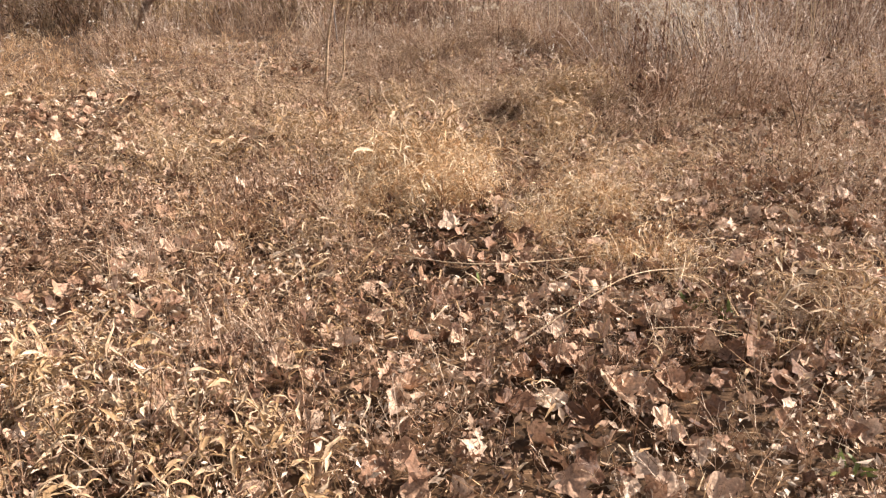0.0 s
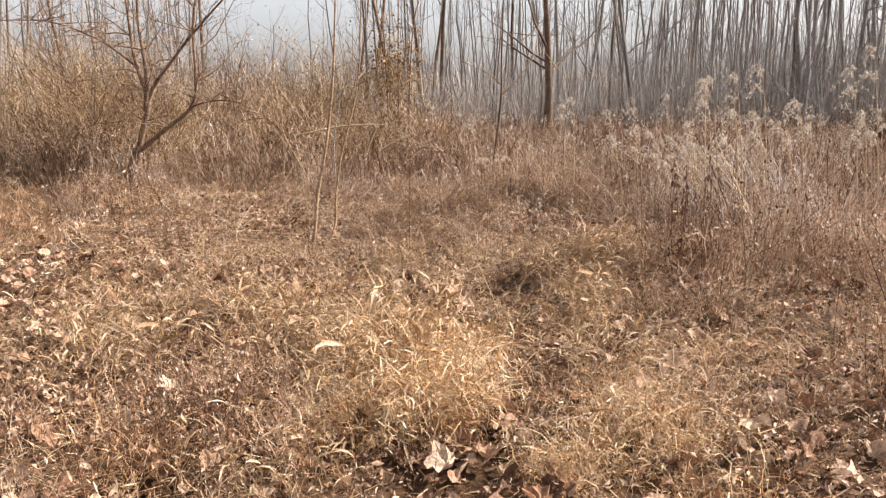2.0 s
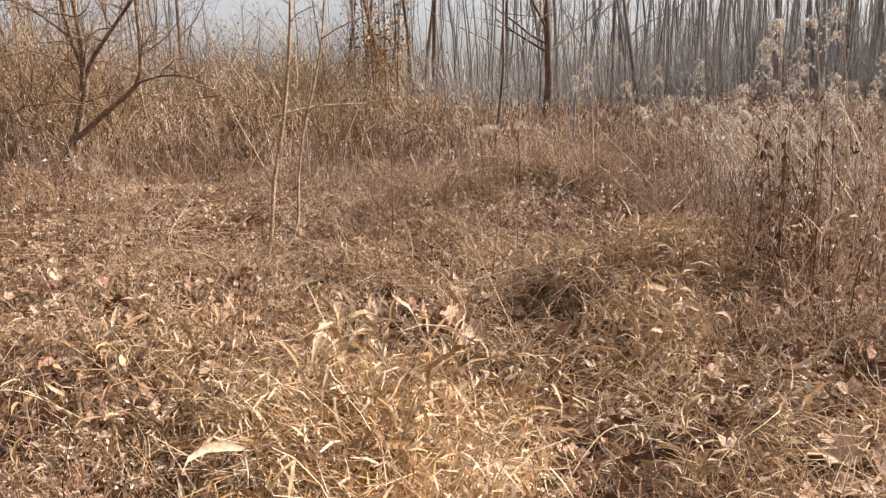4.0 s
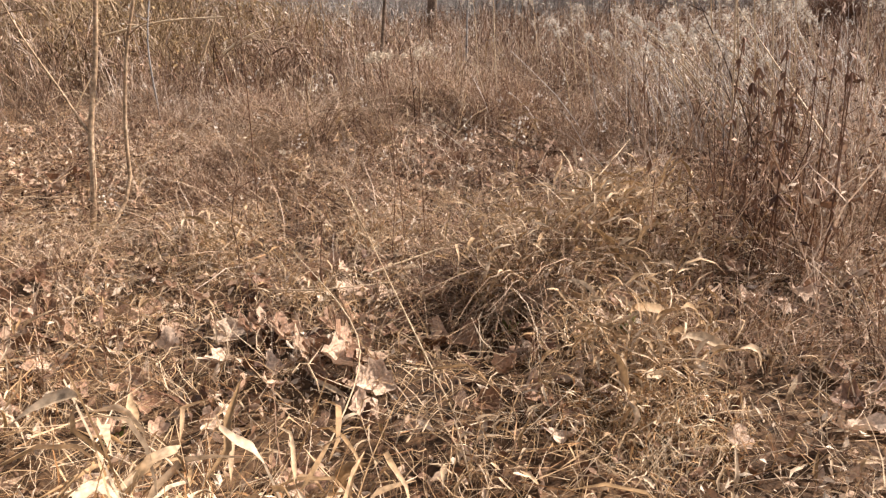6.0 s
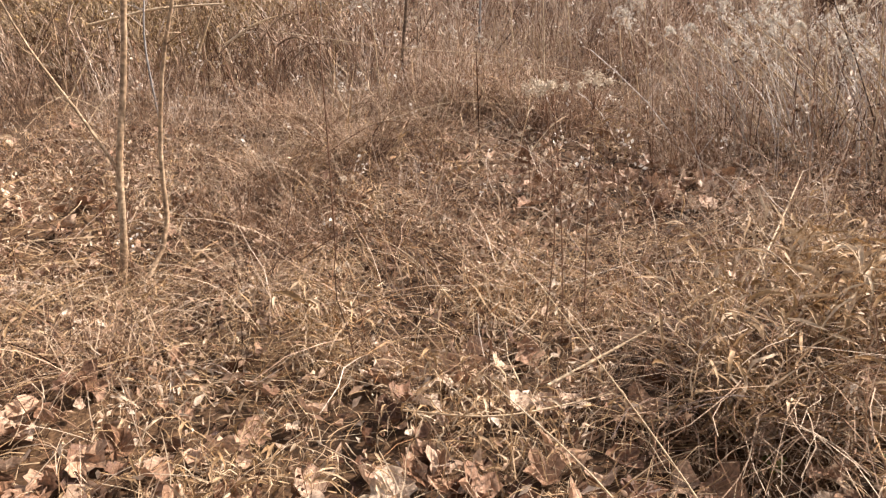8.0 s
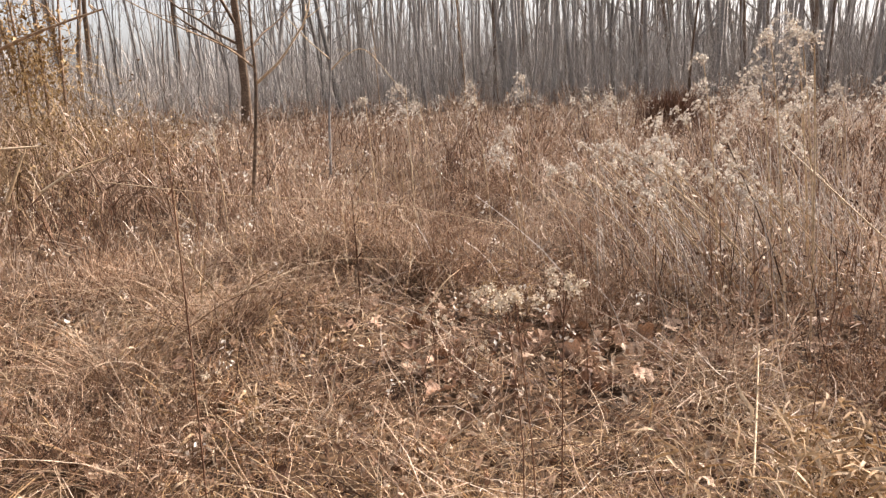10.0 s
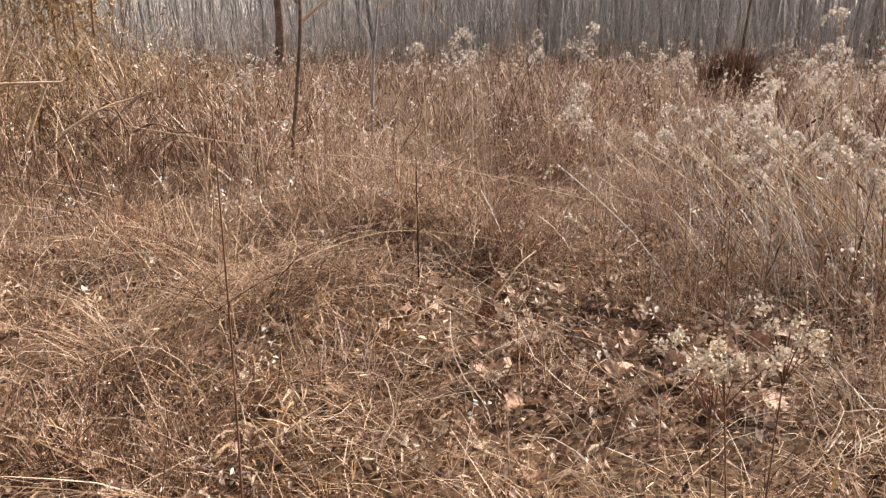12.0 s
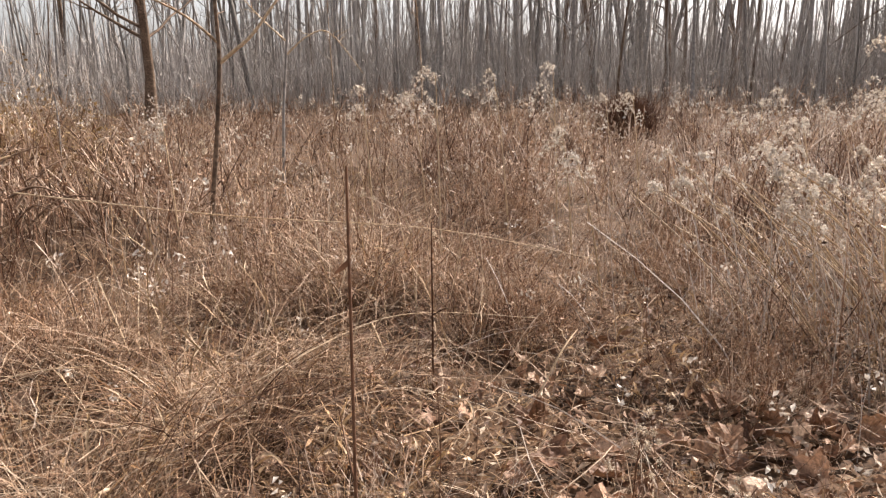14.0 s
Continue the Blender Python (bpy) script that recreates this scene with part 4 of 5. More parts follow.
n = 15000
a = radians(1) * rng.uniform(-50, 56, n)
keep = (np.degrees(a) < -32) | (np.degrees(a) > -20) | (rng.uniform(0, 1, n) < 0.25)
a = a[keep]
n = len(a)
dist = 29.5 + 16 * rng.uniform(0, 1, n) ** 1.3
x, y = dist * np.sin(a), 4 + dist * np.cos(a)
big = np.where(np.degrees(a) > 2, 1.0, 0.75) * (0.7 + 0.7 * patchy(x, y, 0.25, 5))
p = ribbons(brush, on_ground(x, y), rng.uniform(0, 6.3, n), big * rng.uniform(1.2, 4.4, n), rng.uniform(0.008, 0.02, n), rng.uniform(0, 0.6, n), rng.uniform(-0.5, 0.9, n), 3, 0.4, 0.35)
for q in (1, 2):
    ribbons(brush, p[:, q], rng.uniform(0, 6.3, n), big * rng.uniform(0.3, 1.0, n), 0.01, rng.uniform(0.3, 1.4, n), rng.uniform(-0.3, 0.3, n), 1, 0, 0.5)
tagged(brush.make("wood_brush", TWIG), "grey leafless brush under the trees", "brush", kind="stuff")

# low hazy woods far off, seen through the gap
far = Pile()
n = 8000
a = radians(1) * rng.uniform(-50, 56, n)
dist = rng.uniform(70, 150, n)
x, y = dist * np.sin(a), 4 + dist * np.cos(a)
ribbons(far, np.stack([x, y, 0 * x - 0.2], 1), rng.uniform(0, 6.3, n), rng.uniform(2.0, 7.0, n) * (0.6 + 0.6 * patchy(x, y, 0.07, 8)), rng.uniform(0.05, 0.25, n), rng.uniform(0, 0.2, n), rng.uniform(-0.2, 0.5, n), 3, 0.2, 0.3)
tagged(far.make("distant_treeline", TWIG), "low pale line of distant bare trees", "treeline", kind="stuff")


# ---- saplings beside the way ----
def twig_parts(points, count, length, radius, r, mat, parent, lo=0.35):
    """Short side twigs along a stem, each a part of its own."""
    p = np.asarray(points)
    for k in range(count):
        f = r.uniform(lo, 0.98) * (len(p) - 1)
        i = int(f)
        q = p[i] + (p[i + 1] - p[i]) * (f - i)
        a = r.uniform(0, 6.3)
        d = np.array([math.sin(a), math.cos(a), r.uniform(0.2, 1.2)])
        d /= np.linalg.norm(d)
        e = q + d * length * r.uniform(0.5, 1.3)
        pile = Pile()
        tube(pile, curve_points(q, e, 0.0, 0.01, 4, r), np.linspace(radius, radius * 0.4, 4), 4)
        pile.make("twig", mat, parent)


def sapling(stem, radius, branches, label, mat, twigs=8, seed=1, top=0.35, name="sapling"):
    """A young tree: stem points from the ground up, and branches as (points, radius, material)."""
    r = np.random.default_rng(seed)
    root = new(name)
    p = smooth_path(stem, 18)
    root.location = Vector(p[0])
    o = p[0]
    pile = Pile()
    rad = radius * (1 - (1 - top) * np.linspace(0, 1, len(p)))
    rad[0] *= 1.3
    tube(pile, p - o, rad, 8)
    pile.make("stem", mat, root, smooth=True)
    for pts_, br, bm_ in branches:
        q = Pile()
        bp = smooth_path(pts_, 12) - o
        tube(q, bp, br * (1 - 0.6 * np.linspace(0, 1, len(bp))), 6)
        branch = q.make("branch", bm_, root, smooth=True)
        twig_parts(bp, 4, 0.18, br * 0.4, r, bm_, branch)
    if twigs:
        twig_parts(p - o, twigs, 0.3, radius * 0.28, r, mat, root)
    return tagged(root, label, "sapling")


sapling([(-1.72, 9.42, -0.2), (-1.66, 9.45, 0.1), (-1.62, 9.48, 0.5), (-1.55, 9.55, 0.9), (-1.47, 9.58, 1.4), (-1.40, 9.55, 1.85), (-1.32, 9.5, 2.6), (-1.27, 9.5, 3.3)], 0.021,
        [([(-1.62, 9.47, 0.46), (-1.78, 9.5, 0.75), (-1.98, 9.52, 1.1), (-2.12, 9.52, 1.5)], 0.009, BARK),
         ([(-1.42, 9.56, 1.75), (-1.3, 9.5, 1.82), (-1.12, 9.45, 1.86)], 0.006, BARK)],
        "slender pale-barked sapling with a side shoot, standing in grass", BARK, 7, 3)
sapling([(-1.60, 9.36, -0.16), (-1.48, 9.55, 0.1), (-1.46, 9.6, 0.5), (-1.37, 9.6, 0.95), (-1.26, 9.6, 1.28), (-1.18, 9.62, 1.62), (-1.13, 9.6, 1.95), (-1.08, 9.6, 2.7)], 0.014,
        [([(-1.18, 9.61, 1.62), (-1.02, 9.52, 1.68), (-0.85, 9.45, 1.73), (-0.69, 9.4, 1.77)], 0.007, BARK),
         ([(-1.33, 9.6, 1.05), (-1.24, 9.57, 1.1), (-1.14, 9.55, 1.13)], 0.005, BARK)],
        "thin wavy sapling with one long side branch", BARK, 5, 4)
sapling([(-0.70, 14.2, -0.05), (-0.66, 14.2, 0.4), (-0.58, 14.2, 1.0), (-0.53, 14.2, 1.5), (-0.53, 14.2, 1.9), (-0.5, 14.2, 2.8), (-0.48, 14.2, 3.8)], 0.024,
        [([(-0.53, 14.2, 1.46), (-0.42, 14.18, 1.55), (-0.31, 14.16, 1.64), (-0.18, 14.15, 1.8), (0.0, 14.12, 2.08), (0.06, 14.1, 2.5)], 0.016, CANE),
         ([(-0.53, 14.2, 1.6), (-0.68, 14.2, 1.74), (-0.85, 14.2, 1.85), (-1.17, 14.2, 2.0), (-1.6, 14.2, 2.25)], 0.011, BARK)],
        "dark sapling forked at chest height with a crooked pale branch", BARK_DARK, 6, 5)
sapling([(0.15, 17.0, 0.0), (0.2, 17.0, 1.0), (0.3, 17.0, 2.0), (0.34, 17.0, 3.6)], 0.02,
        [([(0.26, 17.0, 1.55), (0.5, 17.0, 1.75), (0.75, 17.0, 1.78), (1.1, 17.0, 1.35)], 0.011, CANE),
         ([(0.26, 17.0, 1.7), (0.0, 17.0, 1.95), (-0.3, 17.0, 2.3)], 0.01, CANE)],
        "bare sapling with arching pale side branches", BARK_GREY, 8, 6)
for k, (px, py, hh) in enumerate([(1.0, 18.5, 3.2), (-2.2, 17.5, 2.8), (2.6, 20.0, 3.5), (-3.4, 22.0, 3.4), (-4.2, 13.8, 2.4), (-2.9, 13.0, 2.2), (-3.2, 14.6, 2.6)]):
    q = np.random.default_rng(200 + k)
    sapling([(px, py, 0), (px + q.normal(0, 0.03), py, hh * 0.35), (px + q.normal(0, 0.05), py + q.normal(0, 0.04), hh * 0.7), (px + q.normal(0, 0.08), py, hh)], 0.008 + 0.0015 * (k % 3), [],
            "thin bare sapling among the weeds", BARK_GREY if k % 2 else BARK, 9, 30 + k)

# the spreading small tree at the thicket's edge
small = new("small_tree")
small.location = (-6.45, 12.7, 0.0)
so = np.array([-6.45, 12.7, 0.0])
pile = Pile()
tube(pile, smooth_path([(-6.45, 12.7, -0.1), (-6.28, 12.65, 0.35), (-6.1, 12.6, 0.68)], 8) - so, np.linspace(0.11, 0.075, 8), 8)
pile.make("trunk", BARK_BROWN, small, smooth=True)
sr = np.random.default_rng(77)
for limb, rad in [([(-6.1, 12.6, 0.66), (-5.95, 12.6, 1.1), (-5.83, 12.6, 1.45), (-6.0, 12.6, 2.1), (-6.05, 12.6, 2.9), (-6.1, 12.6, 3.9)], 0.05),
                  ([(-6.1, 12.6, 0.66), (-5.6, 12.6, 1.0), (-5.05, 12.6, 1.38), (-4.95, 12.6, 1.9), (-4.93, 12.6, 2.6), (-4.7, 12.6, 3.5)], 0.045),
                  ([(-5.85, 12.6, 1.4), (-5.69, 12.6, 1.7), (-5.3, 12.6, 2.1), (-4.99, 12.6, 2.4), (-4.28, 12.6, 3.0), (-3.6, 12.6, 3.4)], 0.035),
                  ([(-5.9, 12.6, 1.3), (-5.75, 12.5, 1.9), (-5.8, 12.5, 2.8), (-5.6, 12.5, 3.8)], 0.04),
                  ([(-5.1, 12.6, 1.36), (-4.6, 12.5, 1.45), (-4.1, 12.4, 1.4), (-3.6, 12.3, 1.15)], 0.016),
                  ([(-6.2, 12.6, 0.5), (-6.7, 12.5, 1.0), (-7.1, 12.4, 1.9), (-7.6, 12.3, 2.8)], 0.012),
                  ([(-6.0, 12.6, 2.0), (-6.6, 12.6, 2.4), (-7.4, 12.5, 2.7), (-8.4, 12.4, 2.75)], 0.022)]:
    q = Pile()
    bp = smooth_path(limb, 14) - so
    tube(q, bp, rad * (1 - 0.7 * np.linspace(0, 1, 14)), 6)
    for k in range(24):
        i = int(sr.integers(3, 13))
        d = sr.normal(0, 1, 3)
        d[2] = abs(d[2]) * 0.6 + 0.15
        limb_tree(q, bp[i], d / np.linalg.norm(d), sr.uniform(0.4, 1.1), max(0.009, rad * 0.25), 2, sr, 0.6, 4, 0.1)
    q.make("limb", BARK_BROWN, small, smooth=True)
tagged(small, "small dark spreading tree with forked bare limbs", "tree")



# a knot of vines hung on thin stems
vine = Pile()
n = 900
u = rng.normal(0, 1, (n, 3)) * [0.33, 0.3, 0.55] + [-4.2, 19.8, 2.1]
flakes(vine, u, rng.uniform(0.03, 0.08, n), 1.5)
n = 260
u = rng.normal(0, 1, (n, 3)) * [0.35, 0.3, 0.5] + [-4.2, 19.8, 1.7]
ribbons(vine, u, rng.uniform(0, 6.3, n), rng.uniform(0.4, 1.3, n), 0.016, rng.uniform(0.6, 2.4, n), rng.uniform(-0.6, 1.4, n), 5, 0.4, 0.5)
tagged(vine.make("vine_tangle", VINE), "brown tangle of dry vines hanging on thin stems", "vines", kind="stuff")
for k, (dx, top) in enumerate([(-0.15, 4.2), (0.1, 4.8), (0.35, 3.9)]):
    sapling([(-4.2 + dx, 19.8, 0.3), (-4.2 + dx * 1.1, 19.8, 1.5), (-4.2 + dx * 1.5, 19.8, 3.0), (-4.2 + dx * 2.2, 19.8, top)], 0.026, [], "thin bare stem wrapped in vines", BARK_BROWN, 10, 60 + k)

# ---- dark dead stems and pale straws in loose stands over the field ----
def stand_of_stems(name, mat, label, count, low, high, seed, width):
    pile = Pile()
    r = np.random.default_rng(seed)
    x, y = r.uniform(-4, 9, count), r.uniform(11.2, 24, count)
    stand = patchy(x, y, 1.1, seed + 1)
    keep = (stand > np.quantile(stand, 0.62))
    x, y = x[keep], y[keep]
    m = len(x)
    p = ribbons(pile, on_ground(x, y), r.uniform(0, 6.3, m), r.uniform(low, high, m), r.uniform(width, width * 2, m), r.uniform(0, 0.5, m), r.uniform(-0.2, 0.6, m), 4, 0.2, 0.4)
    for q in (2, 3):
        ribbons(pile, p[:, q], r.uniform(0, 6.3, m), r.uniform(0.05, 0.22, m), width, r.uniform(0.3, 1.2, m), r.uniform(-0.3, 0.5, m), 2, 0.2, 0.5)
    tagged(pile.make(name, mat), label, "weeds", kind="stuff")


stand_of_stems("dark_weed_stems", DARKSTEM, "dark brown dead weed stems in loose stands", 4200, 0.3, 0.85, 871, 0.007)
stand_of_stems("pale_straws", CANE, "pale broken straws leaning among dead weeds", 2000, 0.3, 0.8, 881, 0.006)


# ---- goldenrod and other standing stalks ----
def goldenrod(x, y, h, lean=0.15, az=-1.2, seed=0, fluff=1.0, name="goldenrod"):
    """A pale dead stalk with an arching plume of downy seed branches."""
    r = np.random.default_rng(seed)
    root = new(name)
    z0 = float(ground_z(x, y))
    root.location = (x, y, z0)
    st, pl = Pile(), Pile()
    dx, dy = math.sin(az), math.cos(az)
    top = np.array([dx * lean * h, dy * lean * h, h])
    sp = smooth_path([(0, 0, -0.03), top * np.array([0.3, 0.3, 0.4]), top * np.array([0.65, 0.65, 0.75]), top], 10)
    tube(st, sp, np.linspace(0.0072, 0.003, 10), 5)
    st.make("stem", CANE, root)
    for k in range(int(7 * fluff) + 2):
        f = r.uniform(0.74, 1.0)
        q = sp[min(int(f * 9), 8)] + (top - sp[8]) * max(0, f * 9 - 8)
        a = az + r.normal(0, 0.75)
        ln2 = (0.05 + 0.17 * (1.02 - f) / 0.28) * fluff * r.uniform(0.7, 1.3)
        e = q + np.array([math.sin(a) * ln2, math.cos(a) * ln2, ln2 * r.uniform(0.1, 0.7)])
        arc = smooth_path([q, (q + e) / 2 + np.array([0, 0, ln2 * 0.4]), e - np.array([0, 0, ln2 * 0.35])], 7)
        tube(pl, arc, 0.0012, 3)
        for c in arc[1:]:
            m = 7
            flakes(pl, c + r.normal(0, 0.006, (m, 3)), r.uniform(0.009, 0.017, m), 1.3)
    m = 26
    flakes(pl, top + r.normal(0, 0.012, (m, 3)), r.uniform(0.009, 0.018, m), 1.3)
    tagged(pl.make("plume", PLUME, root), kind="stuff")
    return tagged(root, "dead goldenrod stalk with a pale downy seed plume", "goldenrod", "goldenrod stalks")


ROD = [(0.72, 13.0, 1.38, 0.02), (2.35, 11.2, 1.55, 0.1), (2.6, 10.6, 1.62, 0.1), (2.9, 11.1, 1.72, 0.1), (3.45, 9.6, 1.7, 0.1), (3.6, 9.6, 1.85, 0.1), (-0.95, 14.0, 1.1, 0.05), (2.2, 11.5, 1.15, 0.15),
       (2.62, 11.0, 1.42, 0.1), (3.2, 10.5, 1.35, 0.1), (2.35, 10.5, 1.62, 0.1), (2.25, 10.0, 1.6, 0.05), (2.9, 11.0, 1.2, 0.1), (2.0, 14.0, 1.42, 0.05), (0.46, 14.0, 1.25, 0.05), (1.12, 15.0, 1.2, 0.1),
       (1.5, 14.0, 1.35, 0.1), (3.05, 15.0, 1.05, 0.1), (3.35, 15.0, 1.08, 0.1), (5.1, 15.0, 1.15, 0.1), (1.6, 13.0, 1.05, 0.1), (5.6, 14.2, 1.1, 0.1), (4.4, 13.0, 1.15, 0.1), (1.3, 12.2, 0.9, 0.2)]
for k, (px, py, hh, lean) in enumerate(ROD):
    goldenrod(px + lean * hh * 0.93, py - lean * hh * 0.36, hh, lean, -1.2, 300 + k, 1.0 if k % 3 else 1.25)
# the clump that leans over together
for k in range(22):
    r = np.random.default_rng(500 + k)
    px, py = 2.15 + r.normal(0, 0.42), 11.6 + r.normal(0, 0.5)
    goldenrod(px + 0.7, py - 0.3, r.uniform(0.7, 1.05), r.uniform(0.6, 1.1), -1.2 + r.normal(0, 0.18), 540 + k, r.uniform(0.5, 0.85))
for k in range(10):
    r = np.random.default_rng(700 + k)
    goldenrod(r.uniform(2.8, 5.5), r.uniform(10.8, 14.0), r.uniform(0.7, 1.15), r.uniform(0.1, 0.5), -1.3 + r.normal(0, 0.5), 740 + k, r.uniform(0.7, 1.1))


def stalk(x, y, h, lean, az, rad, seed, label, name="dead_stalk", leaves=14, mat=None):
    """A dark dead stalk with clinging shrivelled leaves."""
    r = np.random.default_rng(seed)
    root = new(name)
    root.location = (x, y, float(ground_z(x, y)))
    st, lf = Pile(), Pile()
    top = np.array([math.sin(az) * lean * h, math.cos(az) * lean * h, h])
    sp = smooth_path([(0, 0, -0.03), top * 0.5 + np.array([r.normal(0, 0.012), r.normal(0, 0.012), 0]), top], 9)
    tube(st, sp, np.linspace(rad, rad * 0.45, 9), 5)
    st.make("stem", mat or DARKSTEM, root)
    twig_parts(sp, 3, 0.1, rad * 0.4, r, mat or DARKSTEM, root)
    if leaves:
        c = sp[r.integers(2, 9, leaves)]
        ribbons(lf, c, r.uniform(0, 6.3, leaves), r.uniform(0.03, 0.075, leaves), r.uniform(0.008, 0.018, leaves), r.uniform(1.9, 3.0, leaves), r.uniform(-0.4, 0.5, leaves), 3, 0.5, 0.2, 0.7)
        tagged(lf.make("leaves", WITHER, root), kind="stuff")
    return tagged(root, label, "stalk", "dead stalks")


stalk(-0.56, 9.30, 1.38, 0.02, 1.0, 0.0042, 1, "tall thin dark dead stalk standing alone", leaves=3)
for k in range(12):
    r = np.random.default_rng(800 + k)
    stalk(2.08 + r.normal(0, 0.16), 8.4 + r.normal(0, 0.22), r.uniform(0.7, 1.12), r.uniform(0, 0.12), r.uniform(0, 6.3), 0.004, 820 + k, "dark brown dead stalk with shrivelled clinging leaves", leaves=34)
for k, (px, py, hh) in enumerate([(-1.7, 9.36, 0.6), (-1.62, 9.4, 0.5), (-1.74, 9.45, 0.45), (-1.66, 9.33, 0.42), (0.17, 8.0, 0.38), (1.55, 8.9, 0.8), (1.0, 9.6, 0.85), (1.75, 7.9, 0.75), (-0.93, 12.0, 0.97), (0.1, 12.6, 0.8), (-1.5, 11.5, 0.9), (1.9, 10.2, 0.9), (2.5, 7.6, 0.9), (2.9, 8.2, 1.0), (1.1, 4.2, 0.35), (1.5, 3.3, 0.38),
                                  (0.75, 3.2, 0.42), (0.6, 2.9, 0.4), (0.2, 3.4, 0.45), (2.45, 3.5, 0.42), (2.6, 4.4, 0.5), (-0.2, 4.2, 0.4), (0.9, 5.0, 0.32), (-0.35, 7.2, 0.42), (2.75, 6.4, 0.7), (3.2, 6.6, 0.8), (-1.9, 12.8, 0.9), (-0.4, 13.4, 0.85), (0.9, 12.2, 0.7), (1.3, 13.6, 0.8), (2.9, 13.4, 0.9), (-1.1, 14.8, 0.95), (0.6, 15.5, 0.9), (2.0, 16.0, 0.9), (-2.6, 13.8, 1.0), (-2.1, 10.9, 0.8), (-1.8, 11.8, 0.85), (3.4, 9.4, 0.95), (3.0, 10.2, 0.9), (3.9, 11.6, 0.9), (1.2, 11.2, 0.55), (-0.1, 10.4, 0.5)]):
    stalk(px, py, hh, 0.08, k * 1.7, 0.0026, 900 + k, "thin dark dead weed stalk", leaves=3 if k % 3 else 0)


def tuft_stalk(x, y, h, tufts, size, seed, label):
    """A low weed with white cottony seed tufts."""
    r = np.random.default_rng(seed)
    root = new("aster_stalk")
    root.location = (x, y, float(ground_z(x, y)))
    st = Pile()
    sp = smooth_path([(0, 0, -0.02), (r.normal(0, 0.02), r.normal(0, 0.02), h * 0.5), (r.normal(0, 0.05), r.normal(0, 0.05), h)], 8)
    tube(st, sp, np.linspace(0.0028, 0.0012, 8), 4)
    ends = []
    for k in range(tufts):
        q = sp[int(r.integers(3, 8))] if h < 0.9 else sp[6]
        a = r.uniform(0, 6.3)
        w = r.uniform(0.02, 0.1)
        e = q + np.array([math.sin(a) * w, math.cos(a) * w, r.uniform(0.0, 0.08) if h < 0.9 else r.uniform(0.1, 0.125)])
        tube(st, curve_points(q, e, 0.01, 0, 3, r), 0.0011, 3)
        ends.append(e)
    st.make("stem", DARKSTEM, root)
    for e in ends:
        q = Pile()
        flakes(q, e + r.normal(0, size * 0.36, (54, 3)), r.uniform(size * 0.2, size * 0.42, 54), 1.3)
        q.make("tuft", COTTON, root)
    return tagged(root, label, "wildflower", "aster stalks")


for k, (px, py, hh, n, s) in enumerate([(0.44, 10.15, 0.42, 6, 0.018), (0.35, 10.05, 0.30, 4, 0.015), (0.52, 10.2, 0.36, 5, 0.017), (0.25, 9.9, 0.25, 5, 0.014), (0.55, 9.85, 0.22, 4, 0.016), (0.66, 9.95, 0.28, 4, 0.015),
                                        (0.45, 8.52, 0.99, 7, 0.022), (0.54, 8.58, 0.98, 7, 0.022), (0.37, 8.52, 0.97, 5, 0.024), (-0.75, 10.25, 0.24, 4, 0.02), (-0.3, 8.5, 0.38, 3, 0.016), (0.3, 12.9, 0.6, 5, 0.025), (0.45, 12.7, 0.5, 5, 0.022), (-0.7, 16.2, 0.8, 7, 0.035), (0.15, 13.2, 0.55, 6, 0.022)]):
    tuft_stalk(px, py, hh, n, s, 950 + k, "dry aster stalk with white cottony seed tufts")


# ---- canes and sticks lying over the weeds ----
def cane(points, rad, label, mat=None, seed=0, name="fallen_cane", twigs=3):
    r = np.random.default_rng(seed)
    p = smooth_path(points, 16)
    root = new(name)
    root.location = Vector(p[0])
    q = Pile()
    tube(q, p - p[0], np.linspace(rad, rad * 0.5, 16), 6)
    q.make("stem", mat or CANE, root, smooth=True)
    if twigs:
        twig_parts(p - p[0], twigs, 0.14, rad * 0.45, r, mat or CANE, root, 0.2)
    return tagged(root, label, "stick", "fallen canes")


PALE = "pale dry cane lying over the weeds"
cane([(0.85, 8.15, 0.05), (1.25, 8.75, 0.2), (1.6, 9.3, 0.42)], 0.006, PALE, seed=1)
cane([(0.35, 8.0, 0.12), (0.75, 8.3, 0.17), (1.15, 8.75, 0.14)], 0.006, PALE, seed=2)
cane([(0.2, 4.5, 0.08), (1.2, 4.15, 0.14), (1.9, 4.5, 0.1)], 0.0035, PALE, seed=3)
cane([(1.6, 3.6, 0.05), (2.0, 4.0, 0.2), (2.3, 4.35, 0.12)], 0.0035, PALE, seed=4)
cane([(-0.6, 11.0, 0.33), (0.0, 11.3, 0.42), (0.7, 11.4, 0.3)], 0.0025, PALE, seed=5)
cane([(-1.6, 12.5, 0.85), (-0.6, 12.2, 0.72), (0.4, 12.0, 0.62), (1.3, 11.9, 0.4)], 0.004, "long thin cane arching across the weeds", seed=6)
cane([(0.45, 10.9, 0.1), (0.62, 11.0, 0.28), (0.75, 11.1, 0.34)], 0.005, PALE, seed=7)
cane([(0.0, 11.75, 0.24), (0.03, 11.6, 0.13), (0.07, 11.5, 0.04)], 0.007, "short broken pale stick leaning in the grass", seed=8, twigs=0)
cane([(-0.1, 7.9, 0.1), (0.2, 7.82, 0.13), (0.55, 7.95, 0.12)], 0.004, PALE, seed=9)
cane([(0.8, 7.1, 0.02), (0.55, 7.5, 0.3), (0.3, 8.0, 0.5)], 0.003, PALE, seed=10)
cane([(0.45, 6.75, 0.02), (0.5, 7.2, 0.2), (0.15, 7.7, 0.34)], 0.003, PALE, seed=11)
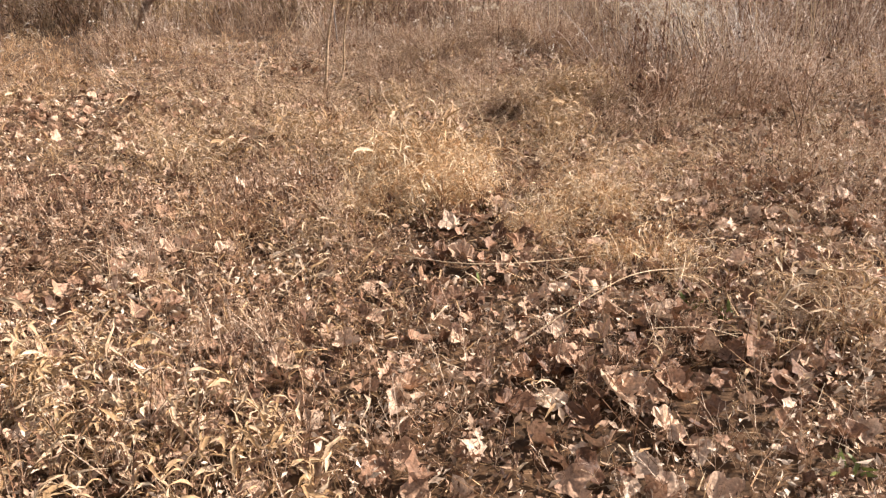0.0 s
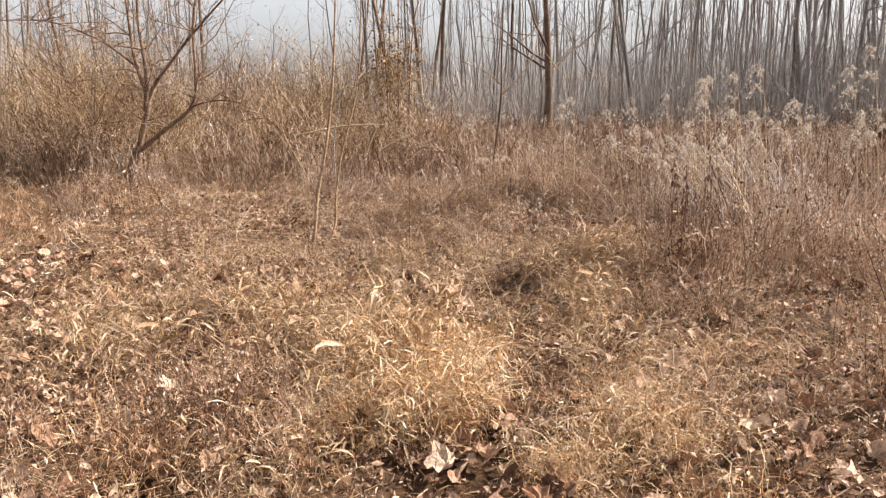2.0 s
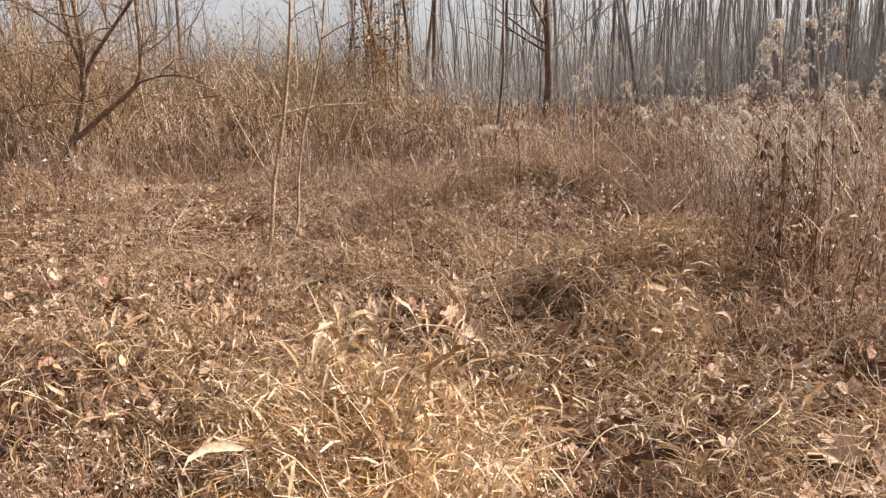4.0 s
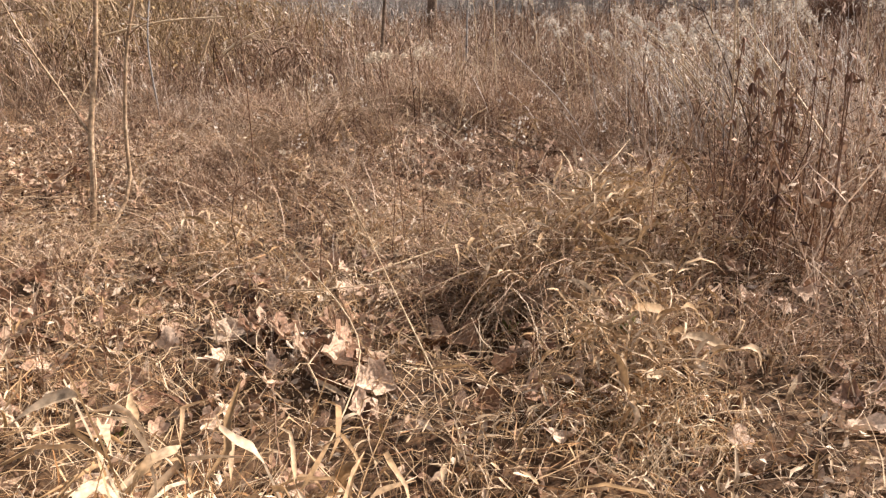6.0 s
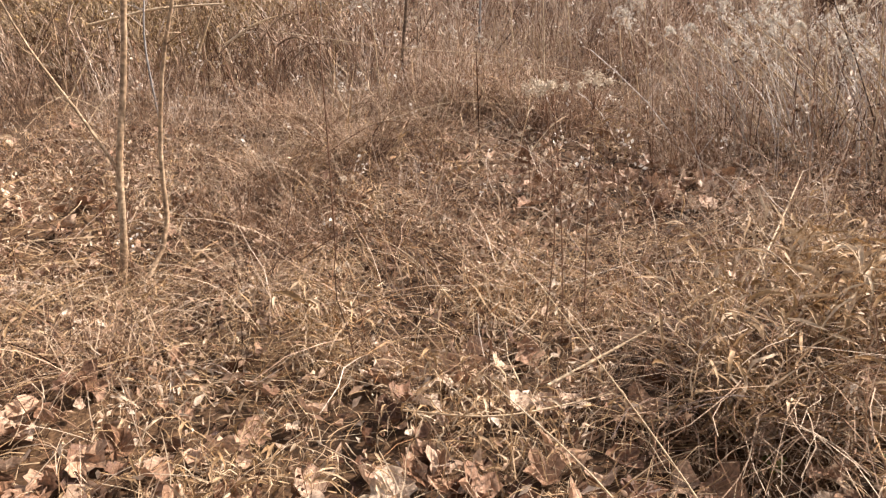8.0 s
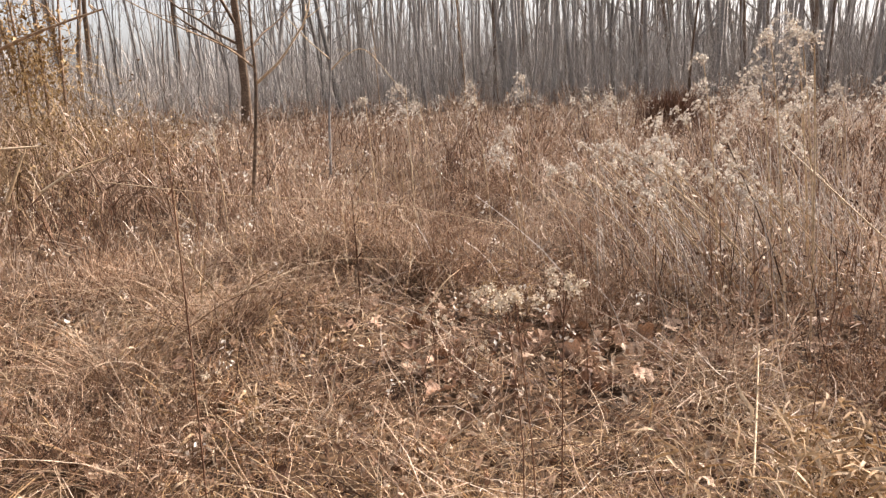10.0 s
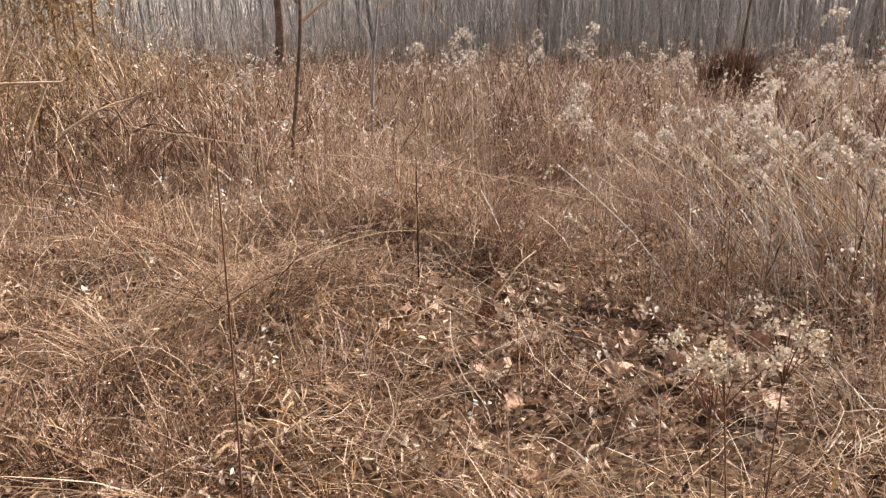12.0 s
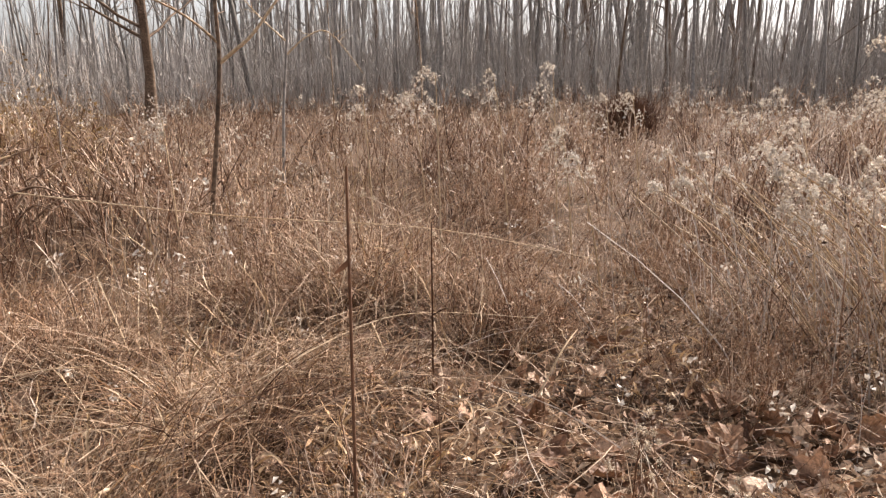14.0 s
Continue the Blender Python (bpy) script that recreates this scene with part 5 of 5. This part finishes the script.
cane([(2.7, 9.4, 0.35), (2.55, 9.9, 0.7), (2.4, 10.4, 1.05)], 0.006, "pale dead stalk leaning over", seed=12)
cane([(-2.4, 9.0, 0.0), (-2.9, 9.2, 0.06), (-3.6, 9.7, 0.05)], 0.006, PALE, seed=13)
cane([(-2.0, 8.7, -0.05), (-2.4, 9.1, 0.1), (-2.6, 9.8, 0.3)], 0.005, PALE, seed=14)
cane([(-3.9, 14.0, 0.85), (-3.2, 14.1, 0.98), (-2.5, 14.2, 1.0)], 0.018, "pale broken limb lying on the brambles", seed=20, name="fallen_limb")
cane([(-2.9, 14.3, 0.5), (-2.75, 14.3, 0.8), (-2.65, 14.3, 1.0)], 0.02, "pale broken limb propped in the brambles", seed=21, name="fallen_limb", twigs=1)
cane([(-2.5, 14.0, 0.6), (-2.2, 14.1, 0.78), (-1.95, 14.2, 0.86)], 0.014, "pale broken limb propped in the brambles", seed=22, name="fallen_limb", twigs=1)
cane([(-5.3, 11.6, 0.25), (-4.8, 11.4, 0.2), (-4.3, 11.2, 0.08)], 0.014, "pale broken limb lying in the grass", seed=23, name="fallen_limb", twigs=1)
cane([(-3.6, 12.6, 0.2), (-3.4, 12.8, 0.6), (-3.2, 13.0, 0.95)], 0.008, "pale dead stalk leaning in the brambles", seed=24, twigs=1)
for k in range(12):
    r = np.random.default_rng(1600 + k)
    a = r.uniform(0, 6.3)
    q = np.array([-2.1 + r.normal(0, 0.25), 14.6 + r.normal(0, 0.25), r.uniform(0.25, 0.6)])
    e = q + np.array([math.sin(a) * 0.5, math.cos(a) * 0.4, r.uniform(0.0, 0.4)])
    cane([q, (q + e) / 2 + [0, 0, 0.08], e], r.uniform(0.006, 0.012), "brown dead branch heaped in the weeds", BARK_BROWN, 1620 + k, "dead_branch", 2)
for k in range(16):
    r = np.random.default_rng(1500 + k)
    px, py = 2.35 + r.normal(0, 0.35), 11.0 + r.normal(0, 0.35)
    l = r.uniform(0.8, 1.25)
    tip = (px - 0.62 * l + r.normal(0, 0.08), py + 0.35 * l + r.normal(0, 0.1), 0.72 * l)
    cane([(px, py, 0.0), (px - 0.27 * l, py + 0.16 * l, 0.42 * l), tip], r.uniform(0.0032, 0.005), "pale dead stalk leaning over with its neighbours", seed=1520 + k, name="leaning_stalk", twigs=2)
for k in range(46):
    r = np.random.default_rng(1000 + k)
    px, py, a, l = r.uniform(-3.0, 4.0), r.uniform(3.0, 13.0), r.uniform(0, 6.3), r.uniform(0.25, 0.8)
    if way_distance(np.array([px]), np.array([py]))[0] < 0.5:
        continue
    z = float(ground_z(px, py)) + (0.05 if py < 9 else 0.25)
    e = (px + math.sin(a) * l, py + math.cos(a) * l, z + r.uniform(0, 0.15))
    cane([(px, py, z - 0.04), ((px + e[0]) / 2, (py + e[1]) / 2, z + r.uniform(0.03, 0.2)), e], r.uniform(0.0018, 0.0035), PALE, CANE if k % 3 else DARKSTEM, 1100 + k, twigs=2)

# ---- the brown brush clump out in the field, green sprigs ----
clump = Pile()
n = 2200
x, y = rng.normal(7.1, 0.22, n), rng.normal(21.3, 0.2, n)
ribbons(clump, on_ground(x, y), rng.uniform(0, 6.3, n), rng.uniform(0.4, 0.95, n), 0.014, rng.uniform(0, 0.3, n), rng.uniform(0, 1.6, n), 3, 0.2, 0.3)
tagged(clump.make("brush_clump", DARKSTEM), "dark brown clump of dead brush in the field", "brush", kind="stuff")
for k, (px, py, s) in enumerate([(1.36, 7.55, 0.05), (1.25, 7.62, 0.04), (0.95, 7.75, 0.035), (2.3, 4.05, 0.05), (2.45, 3.95, 0.04), (1.25, 4.3, 0.03), (0.55, 7.2, 0.03), (2.75, 3.0, 0.04), (-0.2, 6.9, 0.03), (1.35, 7.2, 0.03)]):
    r = np.random.default_rng(1300 + k)
    root = new("green_sprig")
    root.location = (px, py, float(ground_z(px, py)) + 0.02)
    for m in range(7):
        q = Pile()
        ribbons(q, r.normal(0, 0.015, (1, 3)) * [1, 1, 0], r.uniform(0, 6.3), r.uniform(1.2, 2.4) * s, r.uniform(0.35, 0.6) * s, r.uniform(0.2, 0.9), r.uniform(0.3, 1.2), 4, 0.2, 0.2, 0.8)
        q.make("leaf", GREEN, root)
    tagged(root, "small green sprig growing through the dead grass", "sprig", "green sprigs")
